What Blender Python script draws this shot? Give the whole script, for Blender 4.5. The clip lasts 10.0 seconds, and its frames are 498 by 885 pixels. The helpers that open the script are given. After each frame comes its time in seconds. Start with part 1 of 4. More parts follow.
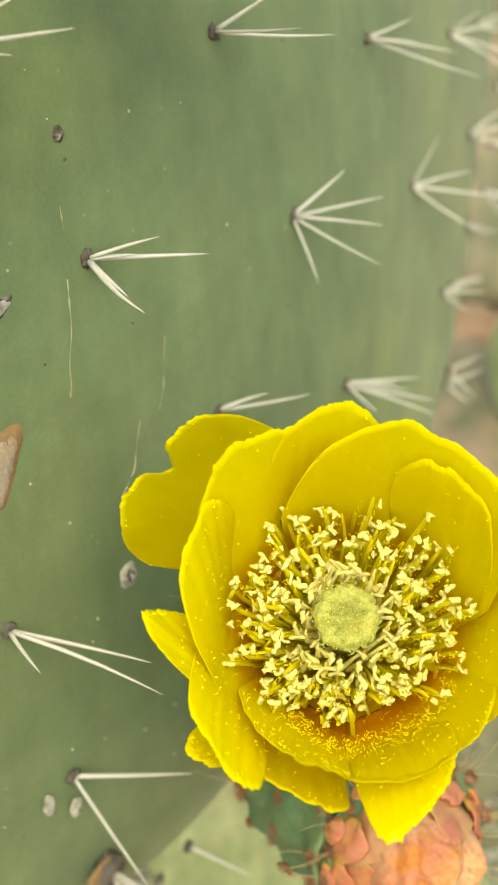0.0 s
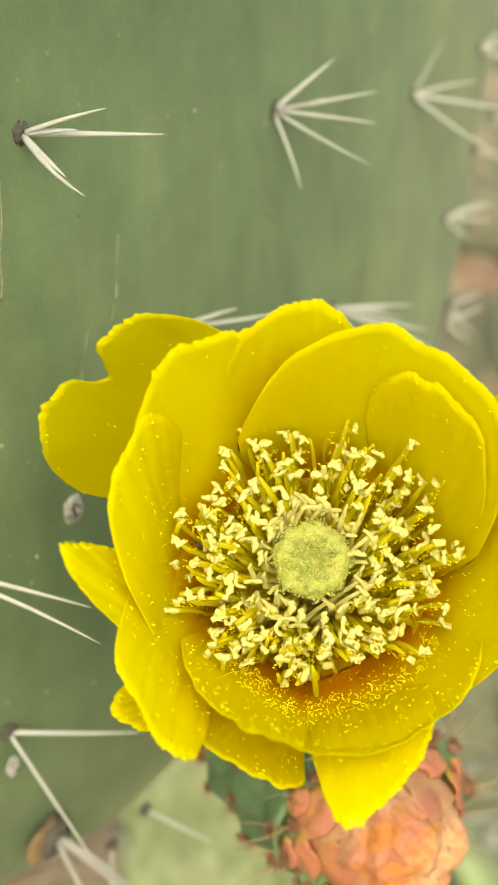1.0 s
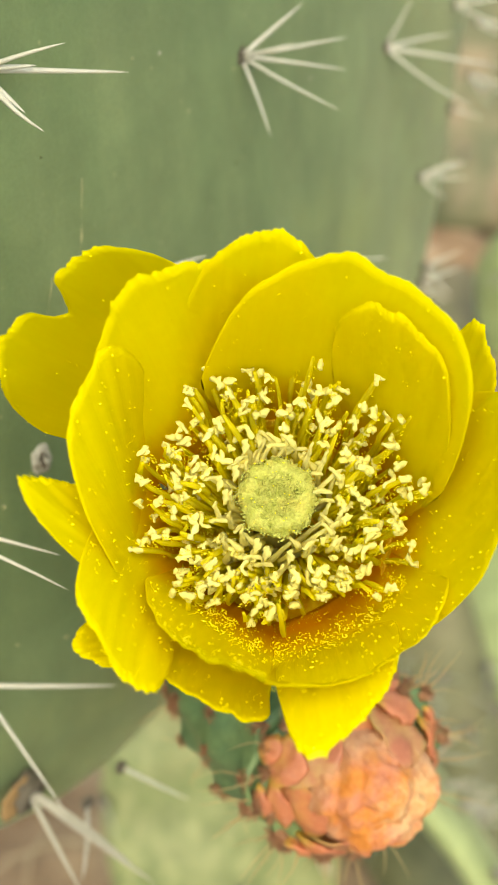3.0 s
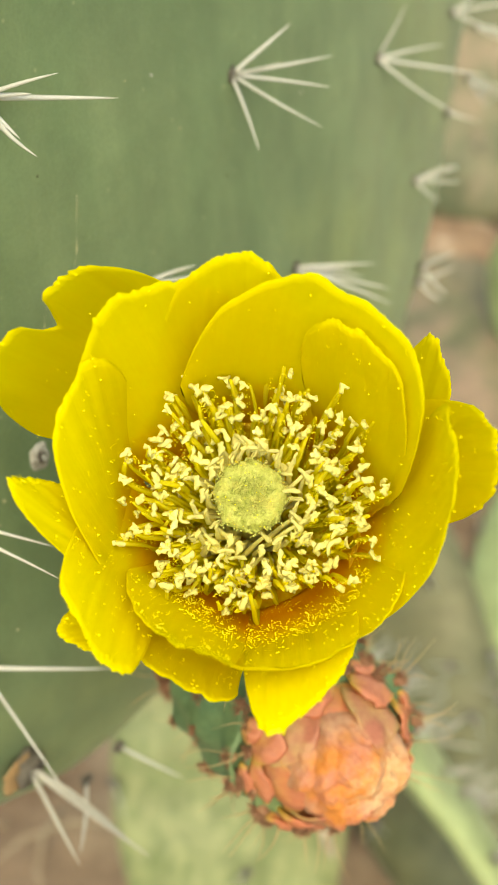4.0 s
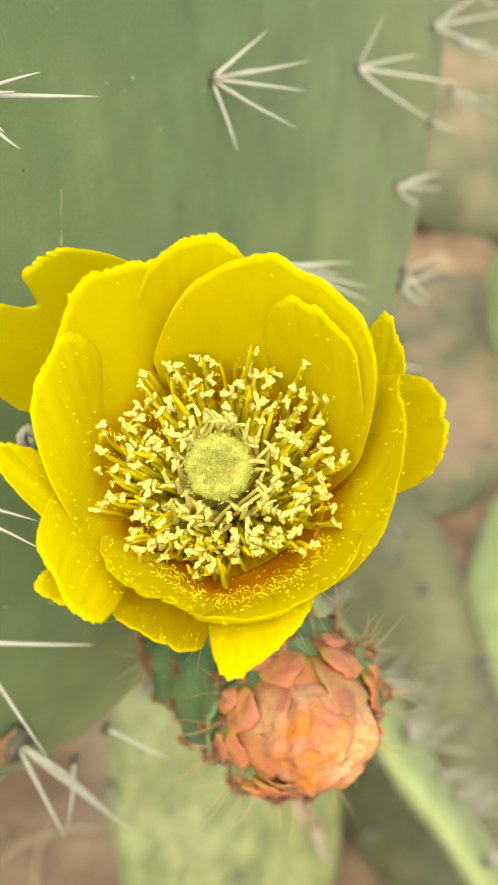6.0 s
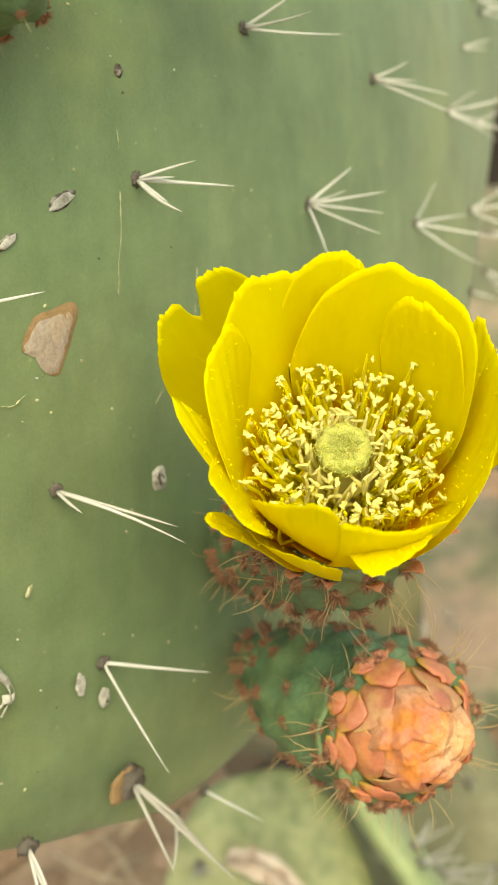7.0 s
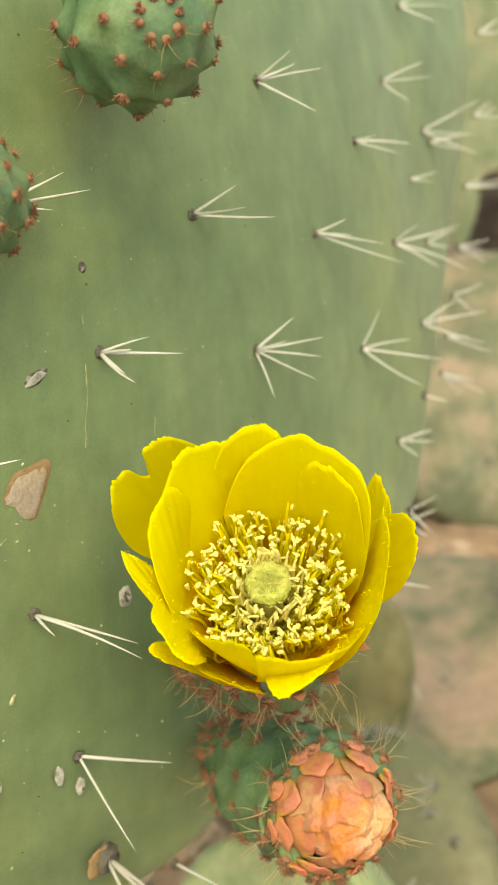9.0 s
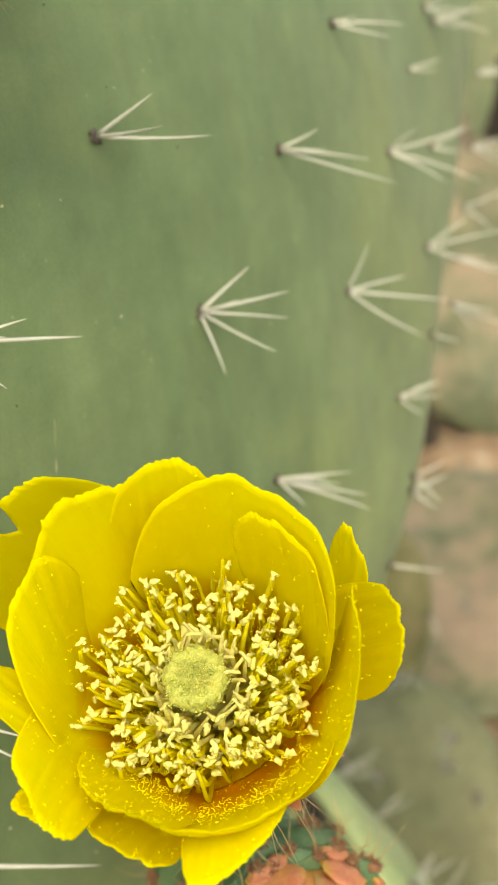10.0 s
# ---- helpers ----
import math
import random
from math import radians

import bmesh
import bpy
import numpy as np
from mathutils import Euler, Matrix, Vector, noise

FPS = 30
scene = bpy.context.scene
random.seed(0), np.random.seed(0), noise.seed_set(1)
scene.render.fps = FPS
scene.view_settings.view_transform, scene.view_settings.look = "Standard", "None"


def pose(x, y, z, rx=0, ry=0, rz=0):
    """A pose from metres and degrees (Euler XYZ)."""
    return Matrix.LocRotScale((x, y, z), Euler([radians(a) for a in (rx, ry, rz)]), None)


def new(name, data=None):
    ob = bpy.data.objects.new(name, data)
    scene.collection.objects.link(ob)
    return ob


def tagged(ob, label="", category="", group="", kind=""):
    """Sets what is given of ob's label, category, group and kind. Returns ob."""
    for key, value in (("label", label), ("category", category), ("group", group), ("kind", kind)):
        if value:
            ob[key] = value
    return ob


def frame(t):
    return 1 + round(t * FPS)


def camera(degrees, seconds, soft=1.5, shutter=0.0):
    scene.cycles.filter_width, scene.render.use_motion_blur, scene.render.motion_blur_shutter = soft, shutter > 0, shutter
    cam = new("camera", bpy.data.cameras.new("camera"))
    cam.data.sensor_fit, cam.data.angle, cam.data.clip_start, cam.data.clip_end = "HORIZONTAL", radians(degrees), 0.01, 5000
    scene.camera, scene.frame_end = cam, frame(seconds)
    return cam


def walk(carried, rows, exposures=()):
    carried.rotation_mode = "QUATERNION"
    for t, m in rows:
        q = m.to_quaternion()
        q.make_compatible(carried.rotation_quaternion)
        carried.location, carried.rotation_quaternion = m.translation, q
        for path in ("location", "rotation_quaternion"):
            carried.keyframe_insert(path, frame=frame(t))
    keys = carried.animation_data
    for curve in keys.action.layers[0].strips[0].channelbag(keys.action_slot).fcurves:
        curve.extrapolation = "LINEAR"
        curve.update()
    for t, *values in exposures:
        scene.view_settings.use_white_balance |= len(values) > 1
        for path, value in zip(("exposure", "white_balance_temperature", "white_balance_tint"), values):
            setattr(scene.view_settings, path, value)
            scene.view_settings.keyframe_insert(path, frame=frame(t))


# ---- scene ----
cam = camera(24.5, 10.0)
cam.data.dof.use_dof = True
cam.data.dof.aperture_fstop = 27.0      # focused on the flower's stigma, set where that is made
METRES, EYE, TILT, LEAN, TURN = 0.42, 0.45, -35.0, 0.0, 0.0
ROWS = [
    (0.0, 0.00007, 0.00000, 0.00006, 0.000, 0.000, -0.000),
    (0.5, 0.01553, 0.02523, -0.00450, 0.170, -1.048, -0.649),
    (1.0, 0.01788, 0.07286, -0.01599, 0.117, -2.235, -1.505),
    (1.5, 0.03229, 0.10564, -0.02515, -0.249, -3.076, -1.255),
    (2.0, 0.03234, 0.09696, -0.02223, -0.062, -3.143, -1.347),
    (2.5, 0.02909, 0.09227, -0.02407, 0.038, -3.379, -1.456),
    (2.7, 0.02636, 0.08892, -0.02974, -0.328, -3.014, -1.361),
    (3.8, 0.02525, 0.04428, -0.02248, -0.828, -3.924, -0.902),
    (4.0, 0.04217, 0.04337, -0.02323, 0.363, -3.825, -1.321),
    (4.5, 0.05122, 0.03487, -0.02320, 0.515, -3.618, -1.042),
    (5.0, 0.05423, 0.02886, -0.02178, 0.433, -3.577, -1.020),
    (6.3, 0.05757, -0.00345, -0.06150, 0.617, -1.902, -1.442),
    (6.5, 0.04221, -0.01765, -0.08812, 0.751, 0.980, -1.259),
    (7.0, 0.00938, -0.08116, -0.17346, 1.357, 10.389, -1.249),
    (7.5, 0.02880, -0.15773, -0.23130, 1.761, 12.231, -0.986),
    (8.0, 0.06426, -0.18708, -0.28426, 2.021, 12.537, -0.664),
    (8.5, 0.07341, -0.21519, -0.21829, 2.111, 12.825, -0.322),
    (9.0, 0.05704, -0.21006, -0.14235, 2.245, 12.721, -0.517),
    (9.5, 0.06330, -0.11031, -0.09987, 2.491, 10.369, -0.726),
    (10.0, 0.09465, -0.00903, -0.03764, 3.563, 7.461, 1.002),
]
walk(cam, [(t, pose(0, 0, EYE, TILT, LEAN, TURN) @ pose(METRES * x, METRES * y, METRES * z, 90 + pitch, roll, yaw)) for t, x, y, z, yaw, pitch, roll in ROWS],
     [(0.0, -0.04, 7800, -9), (1.5, -0.08, 7800, -9), (2.5, -0.06, 7850, -9), (4.5, -0.01, 7900, -9), (7.5, 0.07, 8150, -9), (8.0, 0.06, 8250, -9), (9.0, 0.03, 8200, -9), (10.0, -0.03, 8050, -9)])

# ---- world, sun, exposure ----
SUN_EL, SUN_AZ = radians(57), radians(178)      # azimuth from +y towards +x
world = bpy.data.worlds.new("sky")
scene.world = world
world.use_nodes = True
sky = world.node_tree.nodes.new("ShaderNodeTexSky")
sky.sky_type, sky.sun_disc = "NISHITA", False
sky.sun_elevation, sky.sun_rotation = SUN_EL, SUN_AZ
sky.air_density, sky.dust_density, sky.ozone_density = 1.0, 4.0, 0.6
world.node_tree.links.new(sky.outputs[0], world.node_tree.nodes["Background"].inputs[0])
world.node_tree.nodes["Background"].inputs[1].default_value = 0.34
sun = new("sun", bpy.data.lights.new("sun", "SUN"))
sun.data.energy, sun.data.angle, sun.data.color = 0.85, radians(35), (1.0, 0.93, 0.82)
sun_way = Vector((math.sin(SUN_AZ) * math.cos(SUN_EL), math.cos(SUN_AZ) * math.cos(SUN_EL), math.sin(SUN_EL)))
sun.matrix_world = sun_way.to_track_quat("Z", "Y").to_matrix().to_4x4()

# ---- axes of the plant ----
# The plant is laid out along tilted axes (x right, y away, z up the slope), in steps of 42 mm.
U = 0.042
BASE = pose(0, 0, EYE, TILT, LEAN, TURN)
TURNED = BASE.to_3x3()


def spot(x, y, z):
    return BASE @ (Vector((x, y, z)) * U)


def way(x, y, z):
    return TURNED @ Vector((x, y, z))


WORLD_OF = {}


def thing(name, at, label, category, group="", kind=""):
    ob = new(name)
    ob.empty_display_size = 0.01
    ob.location = at
    WORLD_OF[ob] = Matrix.Translation(at)
    return tagged(ob, label, category, group, kind)


def mesh_of(name, bm, mats, smooth=True):
    me = bpy.data.meshes.new(name)
    bm.normal_update()
    bm.to_mesh(me)
    bm.free()
    for m in (mats if isinstance(mats, (list, tuple)) else [mats]):
        me.materials.append(m)
    if smooth:
        me.polygons.foreach_set("use_smooth", [True] * len(me.polygons))
    return me


def part(name, bm, material, parent, label="", smooth=True):
    """Links a bmesh, given in world coordinates, as one mesh under a thing or a part."""
    inv = WORLD_OF[parent].inverted()
    bm.transform(inv)
    ob = new(name, mesh_of(name, bm, material, smooth))
    ob.parent = parent
    WORLD_OF[ob] = WORLD_OF[parent].copy()
    return tagged(ob, label)


def piece(name, mesh, m, parent, label=""):
    """A part that shares its mesh, at the world pose m."""
    ob = new(name, mesh)
    ob.parent = parent
    ob.matrix_basis = WORLD_OF[parent].inverted() @ m
    WORLD_OF[ob] = m.copy()
    return tagged(ob, label)


def frame_on(at, normal, spin=0.0, size=1.0):
    """A pose at a point whose z axis is the normal."""
    m = Vector(normal).to_track_quat("Z", "Y").to_matrix().to_4x4()
    return Matrix.Translation(at) @ m @ Matrix.Rotation(spin, 4, "Z") @ Matrix.Scale(size, 4)


def tube(bm, pts, radii, sides=6, mat=0, flat=1.0):
    """A tapered tube along points, closed at both ends."""
    pts = [Vector(p) for p in pts]
    rings, ref = [], None
    for i, p in enumerate(pts):
        d = (pts[min(i + 1, len(pts) - 1)] - pts[max(i - 1, 0)]).normalized()
        if ref is None:
            ref = d.orthogonal().normalized()
        ref = (ref - d * ref.dot(d)).normalized()
        other = d.cross(ref)
        rings.append([bm.verts.new(p + radii[i] * (math.cos(a) * ref + flat * math.sin(a) * other)) for a in [2 * math.pi * k / sides for k in range(sides)]])
    faces = []
    for a, b in zip(rings, rings[1:]):
        for k in range(sides):
            faces.append(bm.faces.new((a[k], a[(k + 1) % sides], b[(k + 1) % sides], b[k])))
    faces.append(bm.faces.new(rings[0][::-1]))
    faces.append(bm.faces.new(rings[-1]))
    for f in faces:
        f.material_index = mat


def grid(bm, rows, wrap=False, mat=0, uv=None):
    """Quads over rows of points; returns the vertices."""
    vs = [[bm.verts.new(p) for p in row] for row in rows]
    layer = bm.loops.layers.uv.verify() if uv else None
    count = len(vs[0])
    for i in range(len(vs) - 1):
        for j in range(count if wrap else count - 1):
            k = (j + 1) % count
            f = bm.faces.new((vs[i][j], vs[i][k], vs[i + 1][k], vs[i + 1][j]))
            f.material_index = mat
            if uv:
                for loop, (a, b) in zip(f.loops, ((i, j), (i, k), (i + 1, k), (i + 1, j))):
                    loop[layer].uv = uv[a][b]
    return vs


def blob(bm, radius, stretch=(1, 1, 1), rough=0.25, detail=2, seed=0.0, at=(0, 0, 0), mat=0):
    """A lumpy rounded body."""
    before = set(bm.verts)
    made = bmesh.ops.create_icosphere(bm, subdivisions=detail, radius=1.0)["verts"]
    for v in made:
        k = 1 + rough * noise.noise(v.co * 1.7 + Vector((seed, seed * 1.3, -seed))) + rough * 0.5 * noise.noise(v.co * 4.1 + Vector((seed, 0, 0)))
        v.co = Vector(at) + Vector((v.co.x * stretch[0], v.co.y * stretch[1], v.co.z * stretch[2])) * radius * k
    for f in bm.faces:
        if all(v not in before for v in f.verts):
            f.material_index = mat


# ---- materials ----
def ramp(nt, fac, stops):
    node = nt.nodes.new("ShaderNodeValToRGB")
    el = node.color_ramp.elements
    while len(el) < len(stops):
        el.new(0.5)
    for e, (p, c) in zip(el, stops):
        e.position, e.color = p, (*c, 1) if len(c) == 3 else c
    nt.links.new(fac, node.inputs[0])
    return node.outputs[0]


def tex(nt, coord, scale, detail=4.0, rough=0.55, stretch=None, kind="noise"):
    if stretch:
        mp = nt.nodes.new("ShaderNodeMapping")
        mp.inputs["Scale"].default_value = stretch
        nt.links.new(coord, mp.inputs[0])
        coord = mp.outputs[0]
    if kind == "noise":
        n = nt.nodes.new("ShaderNodeTexNoise")
        n.inputs["Scale"].default_value, n.inputs["Detail"].default_value, n.inputs["Roughness"].default_value = scale, detail, rough
        nt.links.new(coord, n.inputs["Vector"])
        return n.outputs[0]
    n = nt.nodes.new("ShaderNodeTexVoronoi")
    n.inputs["Scale"].default_value = scale
    nt.links.new(coord, n.inputs["Vector"])
    return n.outputs["Distance"]


def mix(nt, fac, a, b, blend="MIX"):
    n = nt.nodes.new("ShaderNodeMix")
    n.data_type, n.blend_type = "RGBA", blend
    for value, socket in ((fac, n.inputs[0]), (a, n.inputs[6]), (b, n.inputs[7])):
        if isinstance(value, (int, float)):
            socket.default_value = value
        elif isinstance(value, tuple):
            socket.default_value = (*value, 1)
        else:
            nt.links.new(value, socket)
    return n.outputs[2]


def start(name, rough, spec=0.4):
    m = bpy.data.materials.new(name)
    m.use_nodes = True
    nt = m.node_tree
    b = nt.nodes["Principled BSDF"]
    b.inputs["Roughness"].default_value = rough
    b.inputs["Specular IOR Level"].default_value = spec
    co = nt.nodes.new("ShaderNodeTexCoord").outputs["Object"]
    return m, nt, b, co


def bump(nt, b, height, strength, distance):
    n = nt.nodes.new("ShaderNodeBump")
    n.inputs["Strength"].default_value, n.inputs["Distance"].default_value = strength, distance
    nt.links.new(height, n.inputs["Height"])
    nt.links.new(n.outputs[0], b.inputs["Normal"])


def grained(name, c1, c2, scale, rough=0.6, c3=None, fine=None, bump_mm=0.2, spec=0.35, glow_through=0.0, vary=0.0):
    """Two tones at one scale, a third in patches, fine grain with relief; vary: from object to object."""
    m, nt, b, co = start(name, rough, spec)
    fine = fine or scale * 8
    col = ramp(nt, tex(nt, co, scale), [(0.3, c1), (0.7, c2)])
    if c3:
        col = mix(nt, ramp(nt, tex(nt, co, scale * 0.45, 3), [(0.52, (0, 0, 0)), (0.68, (1, 1, 1))]), col, c3)
    grain = tex(nt, co, fine, 3)
    col = mix(nt, 0.22, col, ramp(nt, grain, [(0.3, (0.15, 0.15, 0.15)), (0.7, (0.85, 0.85, 0.85))]), "OVERLAY")
    if vary:
        info = nt.nodes.new("ShaderNodeObjectInfo")
        hsv = nt.nodes.new("ShaderNodeHueSaturation")
        mr = nt.nodes.new("ShaderNodeMapRange")
        mr.inputs[3].default_value, mr.inputs[4].default_value = 1 - vary, 1 + vary
        nt.links.new(info.outputs["Random"], mr.inputs[0])
        nt.links.new(mr.outputs[0], hsv.inputs["Value"])
        nt.links.new(col, hsv.inputs["Color"])
        col = hsv.outputs[0]
    nt.links.new(col, b.inputs["Base Color"])
    bump(nt, b, grain, 0.6, bump_mm * 0.001)
    if glow_through:
        through_leaf(nt, b, col, glow_through)
    return m


def through_leaf(nt, b, col, amount):
    """Light that comes through a thin petal or leaf."""
    tr = nt.nodes.new("ShaderNodeBsdfTranslucent")
    ms = nt.nodes.new("ShaderNodeMixShader")
    ms.inputs[0].default_value = amount
    nt.links.new(col, tr.inputs[0])
    nt.links.new(b.outputs[0], ms.inputs[1])
    nt.links.new(tr.outputs[0], ms.inputs[2])
    nt.links.new(ms.outputs[0], nt.nodes["Material Output"].inputs[0])


def pad_skin(name, dark, mid, light, blotch, amount=0.5, streaky=0.35, low=0.28, high=0.75):
    """Waxy cactus skin: broad tones, faint streaks, yellowish blotches, pale pores, fine relief."""
    m, nt, b, co = start(name, 0.5, 0.35)
    broad = tex(nt, co, 14, 3, 0.5)
    col = ramp(nt, broad, [(low, dark), (0.5, mid), (high, light)])
    streak = tex(nt, co, 30, 4, 0.6, (3.0, 3.0, 0.5))
    col = mix(nt, streaky, col, ramp(nt, streak, [(0.3, dark), (0.7, light)]))
    patch = ramp(nt, tex(nt, co, 9, 4, 0.6), [(0.5, (0, 0, 0)), (0.72, (amount, amount, amount))])
    col = mix(nt, patch, col, blotch)
    fine = tex(nt, co, 1300, 4, 0.65)
    col = mix(nt, 0.14, col, ramp(nt, fine, [(0.3, (0.2, 0.2, 0.2)), (0.7, (0.8, 0.8, 0.8))]), "OVERLAY")
    cloud = tex(nt, co, 60, 4, 0.6)
    col = mix(nt, 0.26, col, ramp(nt, cloud, [(0.3, (0.2, 0.2, 0.2)), (0.7, (0.8, 0.8, 0.8))]), "OVERLAY")
    pores = tex(nt, co, 160, kind="voronoi")
    col = mix(nt, ramp(nt, pores, [(0.0, (0.5, 0.5, 0.5)), (0.09, (0, 0, 0))]), col, (0.42, 0.44, 0.24))
    nt.links.new(col, b.inputs["Base Color"])
    b.inputs["Sheen Weight"].default_value = 0.1
    b.inputs["Sheen Roughness"].default_value = 0.5
    bump(nt, b, mix(nt, 0.6, fine, cloud), 0.45, 0.0006)
    return m


M_PAD = pad_skin("pad_skin", (0.113, 0.168, 0.076), (0.15, 0.212, 0.098), (0.203, 0.256, 0.125), (0.25, 0.285, 0.095), 0.6, 0.4, 0.33, 0.7)
M_PAD_GREY = pad_skin("pad_skin_grey", (0.11, 0.15, 0.08), (0.18, 0.21, 0.12), (0.26, 0.26, 0.16), (0.32, 0.28, 0.18), 0.9, 0.6, 0.38, 0.62)
M_PAD_DULL = pad_skin("pad_skin_dull", (0.07, 0.078, 0.036), (0.097, 0.102, 0.049), (0.142, 0.136, 0.07), (0.19, 0.165, 0.09), 0.6, 0.6, 0.38, 0.62)
M_PAD_PALE = pad_skin("pad_skin_pale", (0.11, 0.14, 0.05), (0.2, 0.225, 0.095), (0.32, 0.325, 0.16), (0.32, 0.29, 0.14), 0.8, 0.8, 0.38, 0.62)
M_PAD_OLIVE = pad_skin("pad_skin_olive", (0.08, 0.092, 0.034), (0.13, 0.126, 0.056), (0.19, 0.165, 0.082), (0.25, 0.19, 0.115), 0.9, 0.5, 0.38, 0.62)
M_PAD_LIGHT = pad_skin("pad_skin_light", (0.19, 0.24, 0.1), (0.27, 0.315, 0.14), (0.36, 0.39, 0.19), (0.35, 0.35, 0.17))
M_PAD_OLD = pad_skin("pad_skin_old", (0.065, 0.085, 0.038), (0.14, 0.13, 0.07), (0.23, 0.17, 0.112), (0.28, 0.187, 0.135), 1.0, 0.3, 0.4, 0.6)
M_YOUNG = grained("young_skin", (0.085, 0.15, 0.075), (0.125, 0.2, 0.1), 90, 0.5, (0.17, 0.23, 0.1), bump_mm=0.1)
M_SPINE = grained("spine_ivory", (0.44, 0.43, 0.4), (0.7, 0.69, 0.66), 160, 0.5, (0.52, 0.45, 0.33), 1500, 0.06)
M_SPINE_OLD = grained("spine_grey", (0.36, 0.34, 0.29), (0.5, 0.48, 0.43), 150, 0.6, (0.3, 0.26, 0.22), 1500, 0.06)
M_WOOL = grained("areole_wool", (0.035, 0.028, 0.022), (0.17, 0.145, 0.12), 900, 0.95, (0.34, 0.31, 0.26), 2500, 0.3)
M_RUST = grained("glochid_rust", (0.22, 0.085, 0.045), (0.45, 0.22, 0.125), 900, 0.9, (0.5, 0.34, 0.22), 3500, 0.4)
M_BRISTLE = grained("bristle_tan", (0.32, 0.2, 0.09), (0.55, 0.42, 0.21), 200, 0.5, None, 1500, 0.03)
M_OVARY = grained("ovary_skin", (0.1, 0.15, 0.075), (0.145, 0.195, 0.1), 90, 0.5, (0.17, 0.2, 0.085), bump_mm=0.1)
M_FLOOR = grained("receptacle_orange", (0.72, 0.4, 0.006), (0.82, 0.52, 0.01), 200, 0.6, (0.85, 0.6, 0.02), 1500, 0.2, glow_through=0.4)
M_SCAB = grained("scab_grey", (0.32, 0.3, 0.26), (0.56, 0.54, 0.48), 600, 0.9, (0.2, 0.18, 0.14), 2200, 0.3)
M_PORE = grained("pore_dark", (0.06, 0.075, 0.03), (0.1, 0.11, 0.05), 600, 0.8, None, 2500, 0.1)
M_PATCH = grained("cork_tan", (0.34, 0.27, 0.215), (0.44, 0.36, 0.29), 150, 0.8, (0.4, 0.29, 0.19), 1200, 0.2)
M_RIM = grained("cork_rim", (0.24, 0.15, 0.07), (0.35, 0.22, 0.11), 300, 0.8, None, 1500, 0.2)
M_SCRATCH = grained("scratch_pale", (0.36, 0.36, 0.2), (0.45, 0.43, 0.27), 600, 0.8, None, 2500, 0.1)
M_STONE_RUST = grained("stone_rust", (0.17, 0.105, 0.065), (0.32, 0.21, 0.13), 30, 0.9, (0.5, 0.38, 0.28), 260, 0.8, vary=0.25)
M_STONE = grained("stone_tan", (0.21, 0.14, 0.09), (0.35, 0.24, 0.16), 30, 0.9, (0.42, 0.26, 0.15), 260, 0.8, vary=0.25)
# near-black tone that paints the shade between and below the back pads
M_GAP_SHADE = grained("gap_shade", (0.015, 0.012, 0.009), (0.05, 0.036, 0.026), 60, 0.95, (0.09, 0.06, 0.04), 500, 0.6)
M_STRAW = grained("straw", (0.34, 0.26, 0.16), (0.5, 0.4, 0.27), 80, 0.8, None, 800, 0.1)
M_DRY = grained("dry_petal", (0.42, 0.32, 0.24), (0.66, 0.56, 0.46), 120, 0.8, (0.3, 0.2, 0.14), 900, 0.2)
M_ANTHER = grained("anther_cream", (0.8, 0.72, 0.18), (0.87, 0.81, 0.33), 500, 0.7, None, 3500, 0.15)
M_FILAMENT = grained("filament_yellow", (0.9, 0.81, 0.035), (0.93, 0.87, 0.08), 500, 0.7, (0.9, 0.8, 0.04), 3000, 0.1, glow_through=0.6)
M_FILAMENT_PALE = grained("filament_pale", (0.9, 0.83, 0.3), (0.94, 0.9, 0.45), 300, 0.6, None, 3000, 0.1, glow_through=0.5)
M_STIGMA = grained("stigma_green", (0.32, 0.34, 0.06), (0.5, 0.5, 0.14), 900, 0.75, (0.5, 0.46, 0.11), 2600, 0.6)
M_POLLEN = grained("pollen", (0.78, 0.66, 0.01), (0.86, 0.76, 0.05), 400, 0.8, None, 4000, 0.05)


def petal_silk(name, foot, low, body, edge, glow_through=0.35, flush=None):
    """Thin silky petal: UV v runs from the foot to the rim."""
    m, nt, b, co = start(name, 0.42, 0.3)
    uv = nt.nodes.new("ShaderNodeUVMap").outputs[0]
    sep = nt.nodes.new("ShaderNodeSeparateXYZ")
    nt.links.new(uv, sep.inputs[0])
    wob = nt.nodes.new("ShaderNodeMath")
    wob.operation = "MULTIPLY_ADD"
    nt.links.new(tex(nt, co, 160, 4, 0.6), wob.inputs[0])
    wob.inputs[1].default_value = 0.16
    nt.links.new(sep.outputs[1], wob.inputs[2])
    col = ramp(nt, wob.outputs[0], [(0.2, foot), (0.35, low), (0.53, body), (1.0, edge)])
    if flush:          # patches of another tone
        col = mix(nt, ramp(nt, tex(nt, co, 130, 4, 0.6), [(0.45, (0, 0, 0)), (0.62, (0.85, 0.85, 0.85))]), col, flush)
    veins = tex(nt, uv, 5.0, 4, 0.6, (9.0, 0.6, 1.0))
    col = mix(nt, 0.08, col, ramp(nt, veins, [(0.35, (0.25, 0.25, 0.25)), (0.65, (0.8, 0.8, 0.8))]), "OVERLAY")
    nt.links.new(col, b.inputs["Base Color"])
    bump(nt, b, mix(nt, 0.4, veins, tex(nt, co, 420, 4, 0.6)), 0.25, 0.0004)
    through_leaf(nt, b, col, glow_through)
    return m


M_PETAL = petal_silk("petal_yellow", (0.74, 0.32, 0.003), (0.87, 0.56, 0.001), (0.888, 0.777, 0.002), (0.898, 0.803, 0.004), 0.5)


